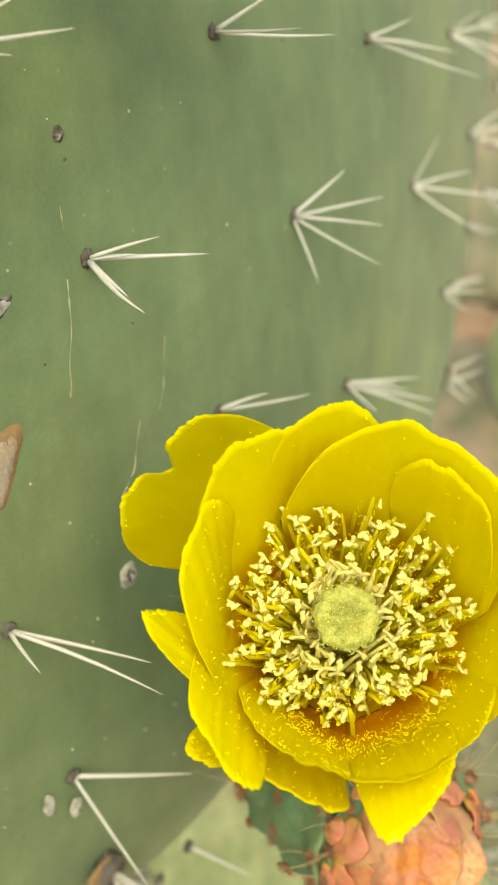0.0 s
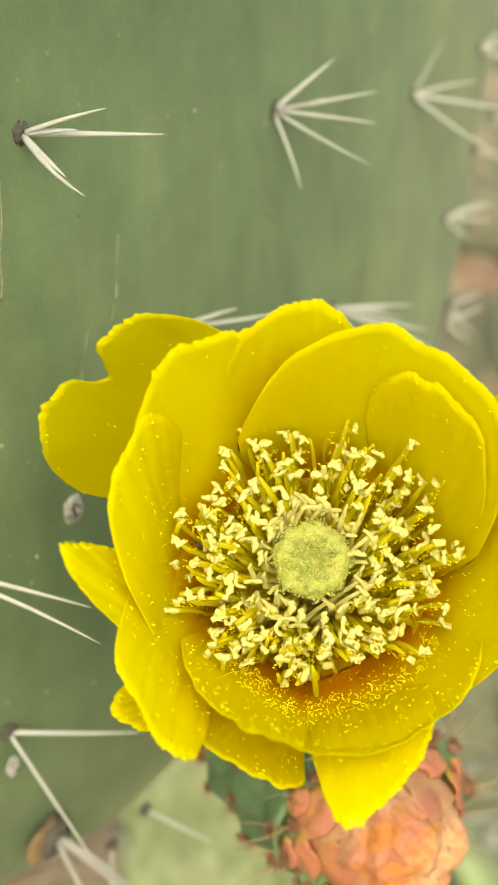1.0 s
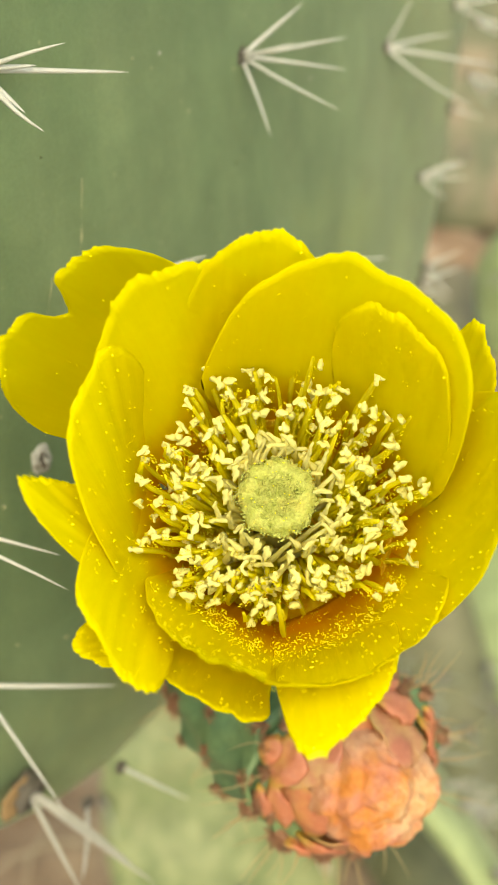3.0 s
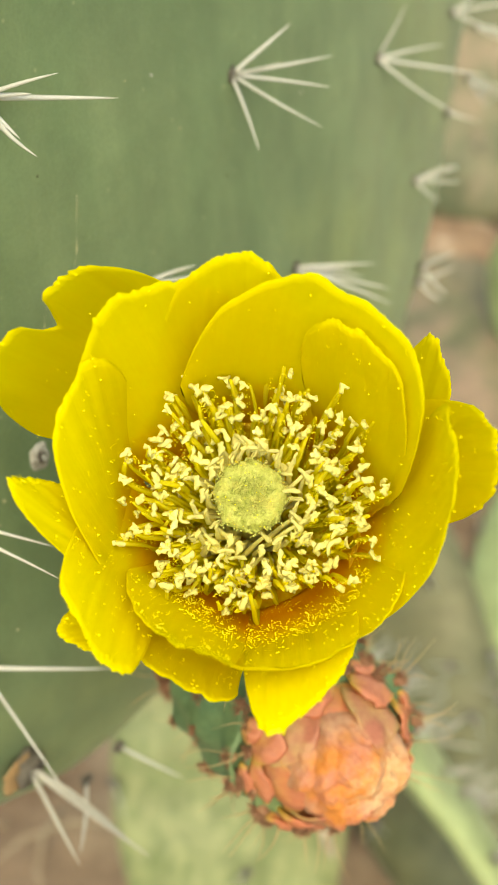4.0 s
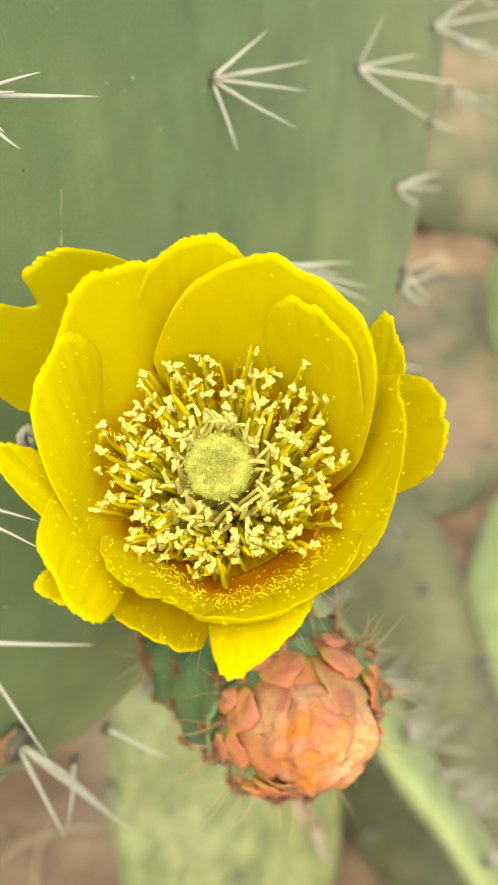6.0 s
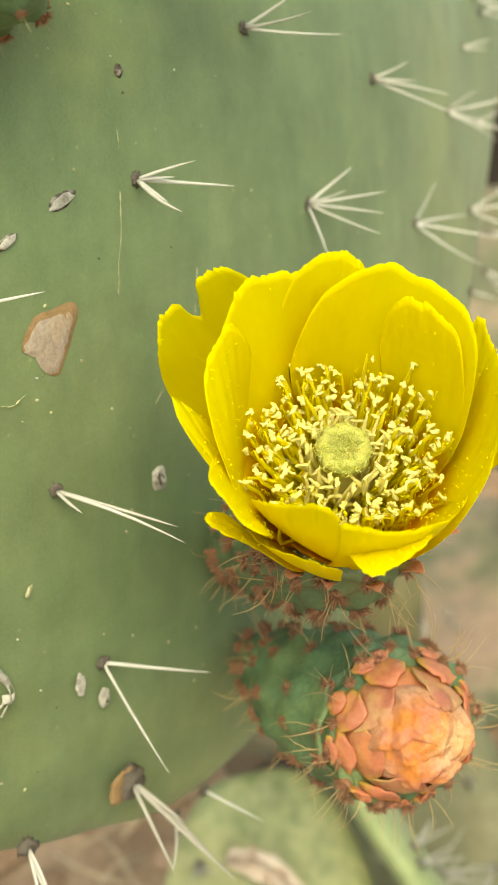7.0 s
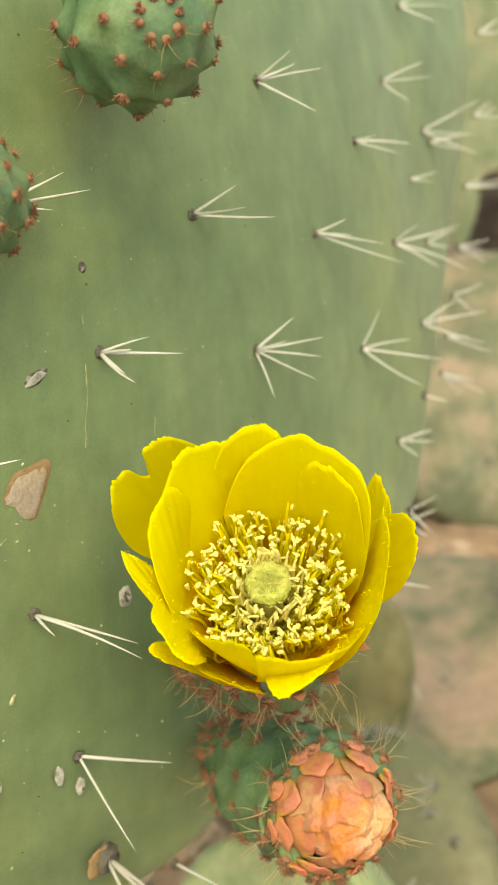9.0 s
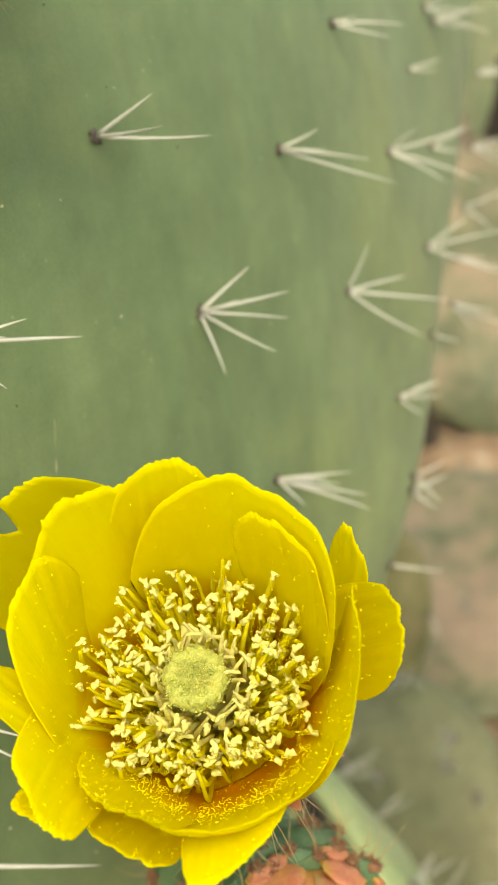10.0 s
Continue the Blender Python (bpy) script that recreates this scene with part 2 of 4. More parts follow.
def scale_skin(name, foot, body, tip, margin, blush):
    """Fleshy translucent scale: green-yellow foot, flushed body, paler thin margins; UV u across, v to the tip."""
    m, nt, b, co = start(name, 0.34, 0.4)
    sep = nt.nodes.new("ShaderNodeSeparateXYZ")
    nt.links.new(nt.nodes.new("ShaderNodeUVMap").outputs[0], sep.inputs[0])
    soft = tex(nt, co, 220, 4, 0.6)

    def wobbled(value, amount):
        n = nt.nodes.new("ShaderNodeMath")
        n.operation = "MULTIPLY_ADD"
        nt.links.new(soft, n.inputs[0])
        n.inputs[1].default_value = amount
        nt.links.new(value, n.inputs[2])
        return n.outputs[0]

    col = ramp(nt, wobbled(sep.outputs[1], 0.35), [(0.22, foot), (0.5, body), (1.05, tip)])
    patch = ramp(nt, tex(nt, co, 150, 3, 0.55), [(0.42, (0, 0, 0)), (0.66, (0.9, 0.9, 0.9))])
    col = mix(nt, patch, col, blush)
    rim = nt.nodes.new("ShaderNodeMath")
    rim.operation = "PINGPONG"
    nt.links.new(wobbled(sep.outputs[0], 0.1), rim.inputs[0])
    rim.inputs[1].default_value = 0.55
    col = mix(nt, ramp(nt, rim.outputs[0], [(0.06, (0.85, 0.85, 0.85)), (0.24, (0, 0, 0))]), col, margin)
    fine = tex(nt, co, 900, 4, 0.65)
    col = mix(nt, 0.25, col, ramp(nt, fine, [(0.3, (0.25, 0.25, 0.25)), (0.7, (0.8, 0.8, 0.8))]), "OVERLAY")
    nt.links.new(col, b.inputs["Base Color"])
    bump(nt, b, mix(nt, 0.5, fine, soft), 0.5, 0.0005)
    through_leaf(nt, b, col, 0.4)
    return m


M_SCALE = scale_skin("scale_orange", (0.42, 0.42, 0.08), (0.76, 0.42, 0.11), (0.74, 0.28, 0.15), (0.74, 0.54, 0.1), (0.72, 0.3, 0.19))
M_SCALE_PINK = scale_skin("scale_pink", (0.6, 0.46, 0.16), (0.66, 0.32, 0.17), (0.62, 0.24, 0.15), (0.7, 0.53, 0.2), (0.7, 0.42, 0.2))


def withered(name, pink, orange, pale, wrap):
    """A shrivelled petal tip: orange with pink flushes, pale and dry towards UV v = 1, duller pink towards UV u = 0."""
    m, nt, b, co = start(name, 0.6, 0.3)
    uv = nt.nodes.new("ShaderNodeUVMap").outputs[0]
    sep = nt.nodes.new("ShaderNodeSeparateXYZ")
    nt.links.new(uv, sep.inputs[0])
    wob = nt.nodes.new("ShaderNodeMath")
    wob.operation = "MULTIPLY_ADD"
    nt.links.new(tex(nt, co, 330, 5, 0.7), wob.inputs[0])
    wob.inputs[1].default_value = 0.6
    nt.links.new(sep.outputs[1], wob.inputs[2])
    flush = ramp(nt, tex(nt, co, 190, 4, 0.6), [(0.4, orange), (0.62, pink)])
    col = mix(nt, ramp(nt, wob.outputs[0], [(0.7, (0, 0, 0)), (1.02, (1, 1, 1))]), flush, pale)
    outer = nt.nodes.new("ShaderNodeMath")
    outer.operation = "MULTIPLY_ADD"
    nt.links.new(tex(nt, co, 260, 4, 0.6), outer.inputs[0])
    outer.inputs[1].default_value = 0.3
    nt.links.new(sep.outputs[0], outer.inputs[2])
    col = mix(nt, ramp(nt, outer.outputs[0], [(0.5, (0.9, 0.9, 0.9)), (0.72, (0, 0, 0))]), col, wrap)
    wrinkle = tex(nt, co, 900, 5, 0.7)
    col = mix(nt, 0.3, col, ramp(nt, wrinkle, [(0.3, (0.2, 0.2, 0.2)), (0.7, (0.85, 0.85, 0.85))]), "OVERLAY")
    nt.links.new(col, b.inputs["Base Color"])
    bump(nt, b, wrinkle, 0.4, 0.0004)
    through_leaf(nt, b, col, 0.3)
    return m


M_BUD_CORE = withered("bud_core", (0.7, 0.28, 0.17), (0.77, 0.28, 0.07), (0.84, 0.62, 0.36), (0.64, 0.37, 0.23))
M_SEPAL = petal_silk("sepal_pink", (0.42, 0.36, 0.12), (0.55, 0.33, 0.14), (0.6, 0.27, 0.13), (0.55, 0.24, 0.14), 0.15)


def soil():
    m, nt, b, co = start("dry_soil", 0.95, 0.2)
    col = ramp(nt, tex(nt, co, 9, 6, 0.6), [(0.3, (0.14, 0.088, 0.054)), (0.5, (0.25, 0.172, 0.115)), (0.72, (0.4, 0.3, 0.205))])
    grit = tex(nt, co, 220, 5, 0.7)
    col = mix(nt, 0.4, col, ramp(nt, grit, [(0.3, (0.2, 0.2, 0.2)), (0.7, (0.8, 0.8, 0.8))]), "OVERLAY")
    nt.links.new(col, b.inputs["Base Color"])
    bump(nt, b, grit, 0.8, 0.003)
    return m


M_SOIL = soil()

# ---- ground ----
def lie(x, y):
    """Height of the soil, which rises a little towards the back."""
    return -0.33 + 0.01 * max(0.0, min(y, 6.0) - 1.0)


def ground():
    bm = bmesh.new()
    rows = []
    radii = [0.0] + [0.04 * 1.12 ** k for k in range(82)]
    for r in radii:
        row = []
        for k in range(72):
            a = 2 * math.pi * k / 72
            x, y = r * math.cos(a), 0.45 + r * math.sin(a)
            z = 0.012 * noise.noise(Vector((x * 5, y * 5, 0))) + 0.005 * noise.noise(Vector((x * 21, y * 21, 3))) + min(r, 40) * 0.012 * noise.noise(Vector((x * 0.4, y * 0.4, 7)))
            row.append((x, y, z - 0.006 + lie(x, y)))
        rows.append(row)
    grid(bm, rows, wrap=True)
    bmesh.ops.remove_doubles(bm, verts=bm.verts, dist=1e-6)
    bmesh.ops.recalc_face_normals(bm, faces=bm.faces)
    ob = new("ground", mesh_of("ground", bm, M_SOIL))
    tagged(ob, "dry tan soil with grit and low bumps", "ground", kind="structure")


ground()

# ---- the large pad ----
PC, P1, P2, PN = Vector((0.3, 7.35, 1.26)), Vector((0.43, 0.7396, 0.5178)), Vector((-0.0619, -0.5481, 0.8341)), Vector((0.9007, -0.3907, -0.1899))


def swell(p, q):
    if p > 4.2:          # the far part runs on flatter
        f = min(1.0, max(0.0, (q - 0.3) / 1.8))
        return swell(4.2, q) - (0.13 - 0.055 * f) * (p - 4.2)
    return 0.2474 + 0.0303 * p - 0.0389 * q - 0.0266 * p * p - 0.0122 * p * q - 0.011 * q * q


def on_pad(p, q, lift=0.0):
    """A place on the large pad's front: p along it, q up it, lift above its skin."""
    v = PC + P1 * p + P2 * q + PN * (swell(p, q) + lift)
    return spot(*v)


def pad_way(dp, dq, dh):
    return way(*(P1 * dp + P2 * dq + PN * dh))


def pad_normal(p, q):
    e = 0.01
    a, b = on_pad(p + e, q) - on_pad(p - e, q), on_pad(p, q + e) - on_pad(p, q - e)
    nn = a.cross(b).normalized()
    return nn if nn.dot(way(*PN)) > 0 else -nn


def closed_curve(ctrl, count):
    """A smooth closed line through control points."""
    out, k = [], len(ctrl)
    for i in range(count):
        u = i * k / count
        j, f = int(u), u - int(u)
        a, b, c, d = (Vector(ctrl[(j + o) % k]) for o in (-1, 0, 1, 2))
        out.append(0.5 * (2 * b + (c - a) * f + (2 * a - 5 * b + 4 * c - d) * f * f + (3 * b - a - 3 * c + d) * f ** 3))
    return out


PAD_LINE = [(-3.6, -2.95), (-2.9, -3.3), (-2.3, -3.58), (-1.5, -3.65), (0.0, -3.5), (1.7, -3.3), (2.7, -3.0), (3.6, -2.5), (4.2, -2.05), (4.7, -1.55), (5.4, -1.0),
            (6.4, -0.3), (7.5, 0.8), (8.5, 2.4), (8.4, 4.4), (6.8, 6.4), (3.8, 7.5), (0.2, 7.4), (-2.6, 6.2), (-4.6, 4.0), (-5.4, 1.2), (-5.2, -1.2), (-4.6, -2.2)]


def pad_mesh(line, surface, half, rings=18, power=7.0):
    """A cactus pad: two swollen faces that meet in a rounded rim. surface(p, q, h) gives the place."""
    bm = bmesh.new()
    mid = sum((Vector(v) for v in line), Vector((0, 0))) / len(line)
    outs = [0.02] + [1 - (1 - k / rings) ** 1.8 for k in range(1, rings + 1)]
    front, back = [], []
    for r in outs:
        k = math.sqrt(max(0.0, 1 - r ** power))
        front.append([surface(*(mid + (v - mid) * r), -half + half * k) for v in line])
        back.append([surface(*(mid + (v - mid) * r), -half - half * k) for v in line])
    grid(bm, front + back[::-1][1:], wrap=True)
    bmesh.ops.holes_fill(bm, edges=[e for e in bm.edges if e.is_boundary], sides=0)
    bmesh.ops.recalc_face_normals(bm, faces=bm.faces)
    return bm


main_pad = thing("cactus_pad", on_pad(-1.0, -3.3, -0.2), "large upright grey-green prickly pear pad with white spines", "cactus pad")
LINE = closed_curve(PAD_LINE, 180)
pad_body = part("pad_body", pad_mesh(LINE, lambda p, q, h: on_pad(p, q, h), 0.24, 26), M_PAD, main_pad)

# ---- areoles and spines of the large pad ----
def shag(bm, rnd, share, least, most):
    """Pulls single points of a rounded body out into short hairs."""
    for v in bm.verts:
        if rnd.random() < share:
            v.co *= rnd.uniform(least, most)


def wool_mesh(seed):
    bm = bmesh.new()
    rnd = random.Random(int(seed * 10))
    blob(bm, 1.0, (1, 1, 0.6), 0.5, 3, seed)
    for v in bm.verts:           # matted clumps round a pit
        r = v.co.xy.length
        if v.co.z > 0:
            v.co.z *= min(1.0, 0.25 + 1.3 * r)
        v.co += 0.16 * noise.noise_vector(v.co * 4.5 + Vector((seed, 0, 0)))
    shag(bm, rnd, 0.1, 1.15, 1.6)
    return mesh_of("areole", bm, M_WOOL)


WOOL = [wool_mesh(s) for s in (1.1, 4.7, 8.3)]


def spine_bm(foot, vec, radius, rnd, sides=6, bend=0.05):
    """One stiff spine, thick and flattened at its foot, a little bent, with a fine tip."""
    bm = bmesh.new()
    side = vec.cross(Vector((rnd.uniform(-1, 1), rnd.uniform(-1, 1), rnd.uniform(-1, 1)))).normalized()
    kink = rnd.uniform(-bend, bend) * vec.length
    pts = [foot + vec * u + side * kink * math.sin(u * 3.0) for u in (0, 0.12, 0.35, 0.6, 0.82, 0.95, 1.0)]
    tube(bm, pts, [radius * k for k in (0.95, 1.0, 0.88, 0.7, 0.45, 0.2, 0.04)], sides, 0, 0.75)
    return bm


def spine_cluster(pad, p, q, vecs, size=0.075, old=False, seed=0, thick=0.0125):
    rnd = random.Random(seed)
    at, nn = on_pad(p, q), pad_normal(p, q)
    base = piece("areole", rnd.choice(WOOL), frame_on(at, nn, rnd.uniform(0, 6), size * U), pad)
    for dp, dq, dh in vecs:
        v = pad_way(dp, dq, dh) * U
        part("spine", spine_bm(at + v.normalized() * 0.02 * U, v, thick * U * rnd.uniform(0.85, 1.15), rnd), M_SPINE_OLD if old else M_SPINE, base)


CLUSTERS = [
    (-2.30, 0.91, [(0.41, -0.1, 0.38), (0.14, 0.08, 0.29), (-0.16, -0.12, 0.37), (-0.1, -0.09, 0.25), (0.1, 0.0, 0.17)]),
    (-0.49, 0.42, [(0.23, 0.21, 0.23), (-0.05, 0.11, 0.3), (0.36, 0.03, 0.42), (0.23, -0.09, 0.46), (-0.19, -0.13, 0.6), (-0.12, -0.33, 0.2)]),
    (1.59, -0.16, [(0.09, 0.35, 0.16), (0.43, -0.01, 0.32), (0.5, -0.21, 0.63), (0.03, -0.33, 0.6)]),
    (-1.11, 1.61, [(0.11, 0.18, 0.3), (-0.19, 0.09, 0.54), (0.34, -0.07, 0.49)]),
    (0.78, 1.11, [(0.06, 0.11, 0.26), (0.38, -0.16, 0.48), (0.56, -0.36, 0.6), (0.06, -0.02, 0.32)]),
    (0.08, 2.44, [(0, 0.2, 0.3), (0.35, 0.05, 0.4), (0.1, -0.25, 0.45), (0.2, 0.1, 0.24)]),
    (2.05, 1.74, [(0.37, -0.09, 0.43), (0.26, -0.15, 0.34), (-0.06, 0.05, 0.23)]),
    (3.01, 0.58, [(0.39, 0.13, 0.58), (0.12, -0.29, 0.45), (0.36, -0.35, 0.67), (0.04, 0.17, 0.25)]),
    (5.27, 1.33, [(0.27, 0.05, 0.43), (0.18, -0.1, 0.37), (0.12, 0.05, 0.31)]),
    (3.96, -0.55, [(0.29, 0.22, 0.33), (0.41, 0.07, 0.63), (0.37, -0.29, 0.64)]),
    (2.47, -1.43, [(0.14, 0.09, 0.31), (0.13, -0.02, 0.33), (-0.06, -0.11, 0.24)]),
    (2.75, -2.36, [(0.12, 0.14, 0.26), (-0.06, -0.19, 0.27)]),
    (-3.17, -0.63, [(0.27, -0.24, 0.58), (0.1, -0.23, 0.73), (-0.17, 0.0, 0.29)]),
    (-2.96, -1.87, [(0.41, -0.2, 0.49), (-0.11, -0.58, 0.47)]),
    (-3.63, -2.81, [(-0.23, -0.54, 0.42), (-0.37, -0.56, 0.4), (-0.21, -0.19, 0.33)]),
    (0.10, -1.02, [(0.28, -0.03, 0.43), (0.1, 0.01, 0.33), (0.18, -0.08, 0.39), (0.33, -0.22, 0.52), (0.31, -0.32, 0.54), (-0.12, -0.1, 0.26)]),
    (-2.95, 1.98, [(0.12, 0.08, 0.6), (0.32, 0.15, 0.28), (0.2, -0.05, 0.25)]),
    (-1.47, -0.35, [(0.3, 0.02, 0.42), (0.1, 0.1, 0.25)]),
    (-3.54, 0.51, [(0.15, 0.06, 0.33)]),
    (5.0, 1.5, [(0.3, 0.3, 0.6), (0.4, -0.1, 0.5), (0.2, -0.3, 0.6)]),
    (4.20, 1.05, [(0.07, 0.07, 0.28), (0.02, -0.02, 0.26)]),
    (4.75, 2.9, [(0.4, 0.2, 0.4), (0.4, -0.05, 0.5), (0.1, -0.2, 0.4)]),
    (4.63, 0.25, [(0.08, 0.15, 0.35), (0.05, -0.06, 0.28)]),
    (2.1, 3.3, [(0.4, 0.1, 0.4), (0.3, -0.15, 0.4), (0.2, 0.2, 0.3)]),
    (-1.4, 3.3, [(0.3, 0.1, 0.4), (0.3, -0.1, 0.4)]),
    (3.3, 4.2, [(0.4, 0.1, 0.4), (0.3, -0.15, 0.5)]),
    (0.9, 4.6, [(0.3, 0.1, 0.4), (0.3, -0.1, 0.4)]),
    (3.39, 2.18, [(0.3, 0.15, 0.35), (0.4, 0.0, 0.4), (0, -0.2, 0.3)]),
    (0.61, -2.30, [(0.13, 0.27, 0.28), (0.16, -0.12, 0.39), (-0.07, -0.37, 0.32)]),
    (1.95, -2.84, [(0.19, -0.1, 0.39)]),
    (2.64, -2.45, [(0.13, 0.13, 0.29), (-0.04, -0.12, 0.24)]),
    (2.77, -1.52, [(0.06, 0.1, 0.26)]),
    (3.76, -1.35, [(0.03, -0.06, 0.26)]),
    (-2.10, -3.46, [(0.08, -0.19, 0.4)]),
    (-2.40, -3.47, [(-0.41, -0.06, 0.21)]),
]
for i, (p, q, vecs) in enumerate(CLUSTERS):
    spine_cluster(main_pad, p, q, vecs, 0.04 if i != 14 else 0.06, seed=100 + i)
# the broad old areole near the lower rim, with a brown edge
spine_cluster(main_pad, -2.8, -2.89, [(0.18, -0.73, 0.61), (0.16, -0.66, 0.52), (-0.18, -0.45, 0.39), (0.1, -0.3, 0.3)], 0.11, True, 77, 0.019)
bm = bmesh.new()
blob(bm, 0.11 * U, (1.0, 1.0, 0.14), 0.5, 3, 5.0)
bm.transform(frame_on(on_pad(-2.87, -2.87), pad_normal(-2.87, -2.87)))
part("cork_rim", bm, M_RIM, main_pad, "orange-brown corky rim")
# clusters along the rim
rnd = random.Random(5)
for i in range(72, 150, 5):
    v = LINE[i]
    mid = Vector((0.6, 1.8))
    o = (v - mid).normalized()
    p, q = mid + (v - mid) * 0.985
    vecs = [(o.x * rnd.uniform(0.2, 0.5) + rnd.uniform(-0.2, 0.2), o.y * rnd.uniform(0.2, 0.5) + rnd.uniform(-0.2, 0.2), rnd.uniform(0.15, 0.5)) for _ in range(rnd.randint(2, 4))]
    spine_cluster(main_pad, p, q, vecs, 0.036, seed=300 + i)


# ---- scars and marks of the large pad ----
def mark(name, p, q, a, b, turn, material, lift=0.012, seed=0, label="", rings=6, corners=0.0):
    """A flat scab with an uneven outline that lies on the pad's skin."""
    bm = bmesh.new()
    rows = []
    for i in range(rings + 1):
        r = max(i / rings, 0.02)
        row = []
        for k in range(28):
            t = 2 * math.pi * k / 28
            w = 1 + 0.28 * noise.noise(Vector((math.cos(t) * 1.4 + seed, math.sin(t) * 1.4, seed * 2))) + 0.1 * noise.noise(Vector((math.cos(t) * 5 + seed, math.sin(t) * 5, 0)))
            w *= 1 + corners * math.cos(3 * t)
            x, y = a * r * w * math.cos(t), b * r * w * math.sin(t)
            u, v = x * math.cos(turn) - y * math.sin(turn), x * math.sin(turn) + y * math.cos(turn)
            h = lift * (math.sqrt(max(0, 1 - r ** 3)) * (0.75 + 0.8 * noise.noise(Vector((u * 30, v * 30, seed))))) - 0.003 * (i == rings)
            row.append(on_pad(p + u, q + v, h))
        rows.append(row)
    grid(bm, rows, wrap=True)
    bmesh.ops.remove_doubles(bm, verts=bm.verts, dist=1e-7)
    bmesh.ops.recalc_face_normals(bm, faces=bm.faces)
    part(name, bm, material, main_pad, label)


mark("scar", -2.36, -0.88, 0.062, 0.09, 0.3, M_SCAB, 0.01, 1, "grey dried scab")
mark("scar", -2.355, -0.89, 0.034, 0.06, 0.3, M_WOOL, 0.018, 2)
mark("scar", -2.35, -0.9, 0.02, 0.03, 0.3, M_SCAB, 0.024, 22)
mark("scar", -2.87, 0.9, 0.1, 0.042, 0.25, M_WOOL, 0.005, 3)
mark("scar", -2.87, 0.9, 0.092, 0.035, 0.25, M_SCAB, 0.013, 13)
mark("scar", -3.26, 0.77, 0.075, 0.03, 0.35, M_WOOL, 0.005, 4)
mark("scar", -3.26, 0.77, 0.068, 0.024, 0.35, M_SCAB, 0.012, 14)
mark("scar", -3.14, -1.93, 0.04, 0.08, 0.0, M_SCAB, 0.01, 5)
mark("scar", -2.97, -2.12, 0.045, 0.068, 0.0, M_SCAB, 0.012, 6)
mark("scar", -2.96, -2.14, 0.02, 0.03, 0.0, M_WOOL, 0.018, 16)
mark("scar", -2.33, 1.49, 0.035, 0.035, 0.5, M_WOOL, 0.015, 8)
mark("scar", -3.43, -1.14, 0.04, 0.018, 0.9, M_SCRATCH, 0.012, 9)
mark("cork_patch", -3.055, 0.22, 0.2, 0.155, 0.65, M_RIM, 0.008, 10, "orange-brown edge of a worn patch", corners=0.24)
mark("cork_patch", -3.07, 0.208, 0.178, 0.142, 0.65, M_PATCH, 0.016, 10, "smooth tan corky patch where the skin is worn off", corners=0.24)
rnd = random.Random(11)
for k in range(130):
    p, q = rnd.uniform(-4.0, 2.2), rnd.uniform(-2.6, 3.2)
    r = rnd.uniform(0.004, 0.011)
    mark("speck", p, q, r, r * rnd.uniform(0.8, 1.6), rnd.uniform(0, 3), rnd.choice([M_SCRATCH] * 4 + [M_SCAB, M_PORE, M_PORE]), 0.006, k, rings=2)


def scratch(points, width, seed, material=None):
    """A thin raised line of cork on the skin."""
    bm = bmesh.new()
    pts = []
    for (a, b), (c, d) in zip(points, points[1:]):
        for u in (0, 0.2, 0.4, 0.6, 0.8):
            x, y = a + (c - a) * u, b + (d - b) * u
            wob = 0.02 * noise.noise(Vector((x * 9 + seed, y * 9, seed)))
            pts.append(on_pad(x + wob, y + wob, 0.002))
    tube(bm, pts, [width * U * max(0.02, 0.35 + 1.3 * noise.noise(Vector((i * 0.9, seed, 0)))) for i in range(len(pts))], 5)
    part("scratch", bm, material or M_SCRATCH, main_pad)


scratch([(-2.44, 0.87), (-2.46, 0.7), (-2.52, 0.45), (-2.56, 0.29)], 0.009, 1)
scratch([(-2.4, 1.2), (-2.4, 1.08)], 0.008, 2)
scratch([(-2.12, -0.05), (-2.22, -0.3), (-2.36, -0.42)], 0.006, 3)
scratch([(-3.46, -0.05), (-3.36, -0.06), (-3.28, -0.03)], 0.008, 4)
scratch([(-1.85, 0.3), (-1.9, 0.05), (-1.98, -0.1)], 0.005, 5)
scratch([(-3.76, -1.37), (-3.62, -1.69), (-3.79, -1.8)], 0.035, 6, M_SCAB)
scratch([(-3.72, -1.4), (-3.6, -1.7), (-3.74, -1.84)], 0.02, 9, M_SCAB)

# ---- the open flower ----
FO = Vector((0.44, 5.28, -0.92))
FA = Vector((0.0, -0.954, 0.30)).normalized()
FX = Vector((1, 0, 0))
FY = FA.cross(FX)


def in_flower(x, y, z):
    v = FO + FX * x + FY * y + FA * z
    return spot(*v)


flower = thing("cactus_flower", in_flower(0, 0, -1.6), "open bright yellow prickly pear flower dusted with pollen", "flower")


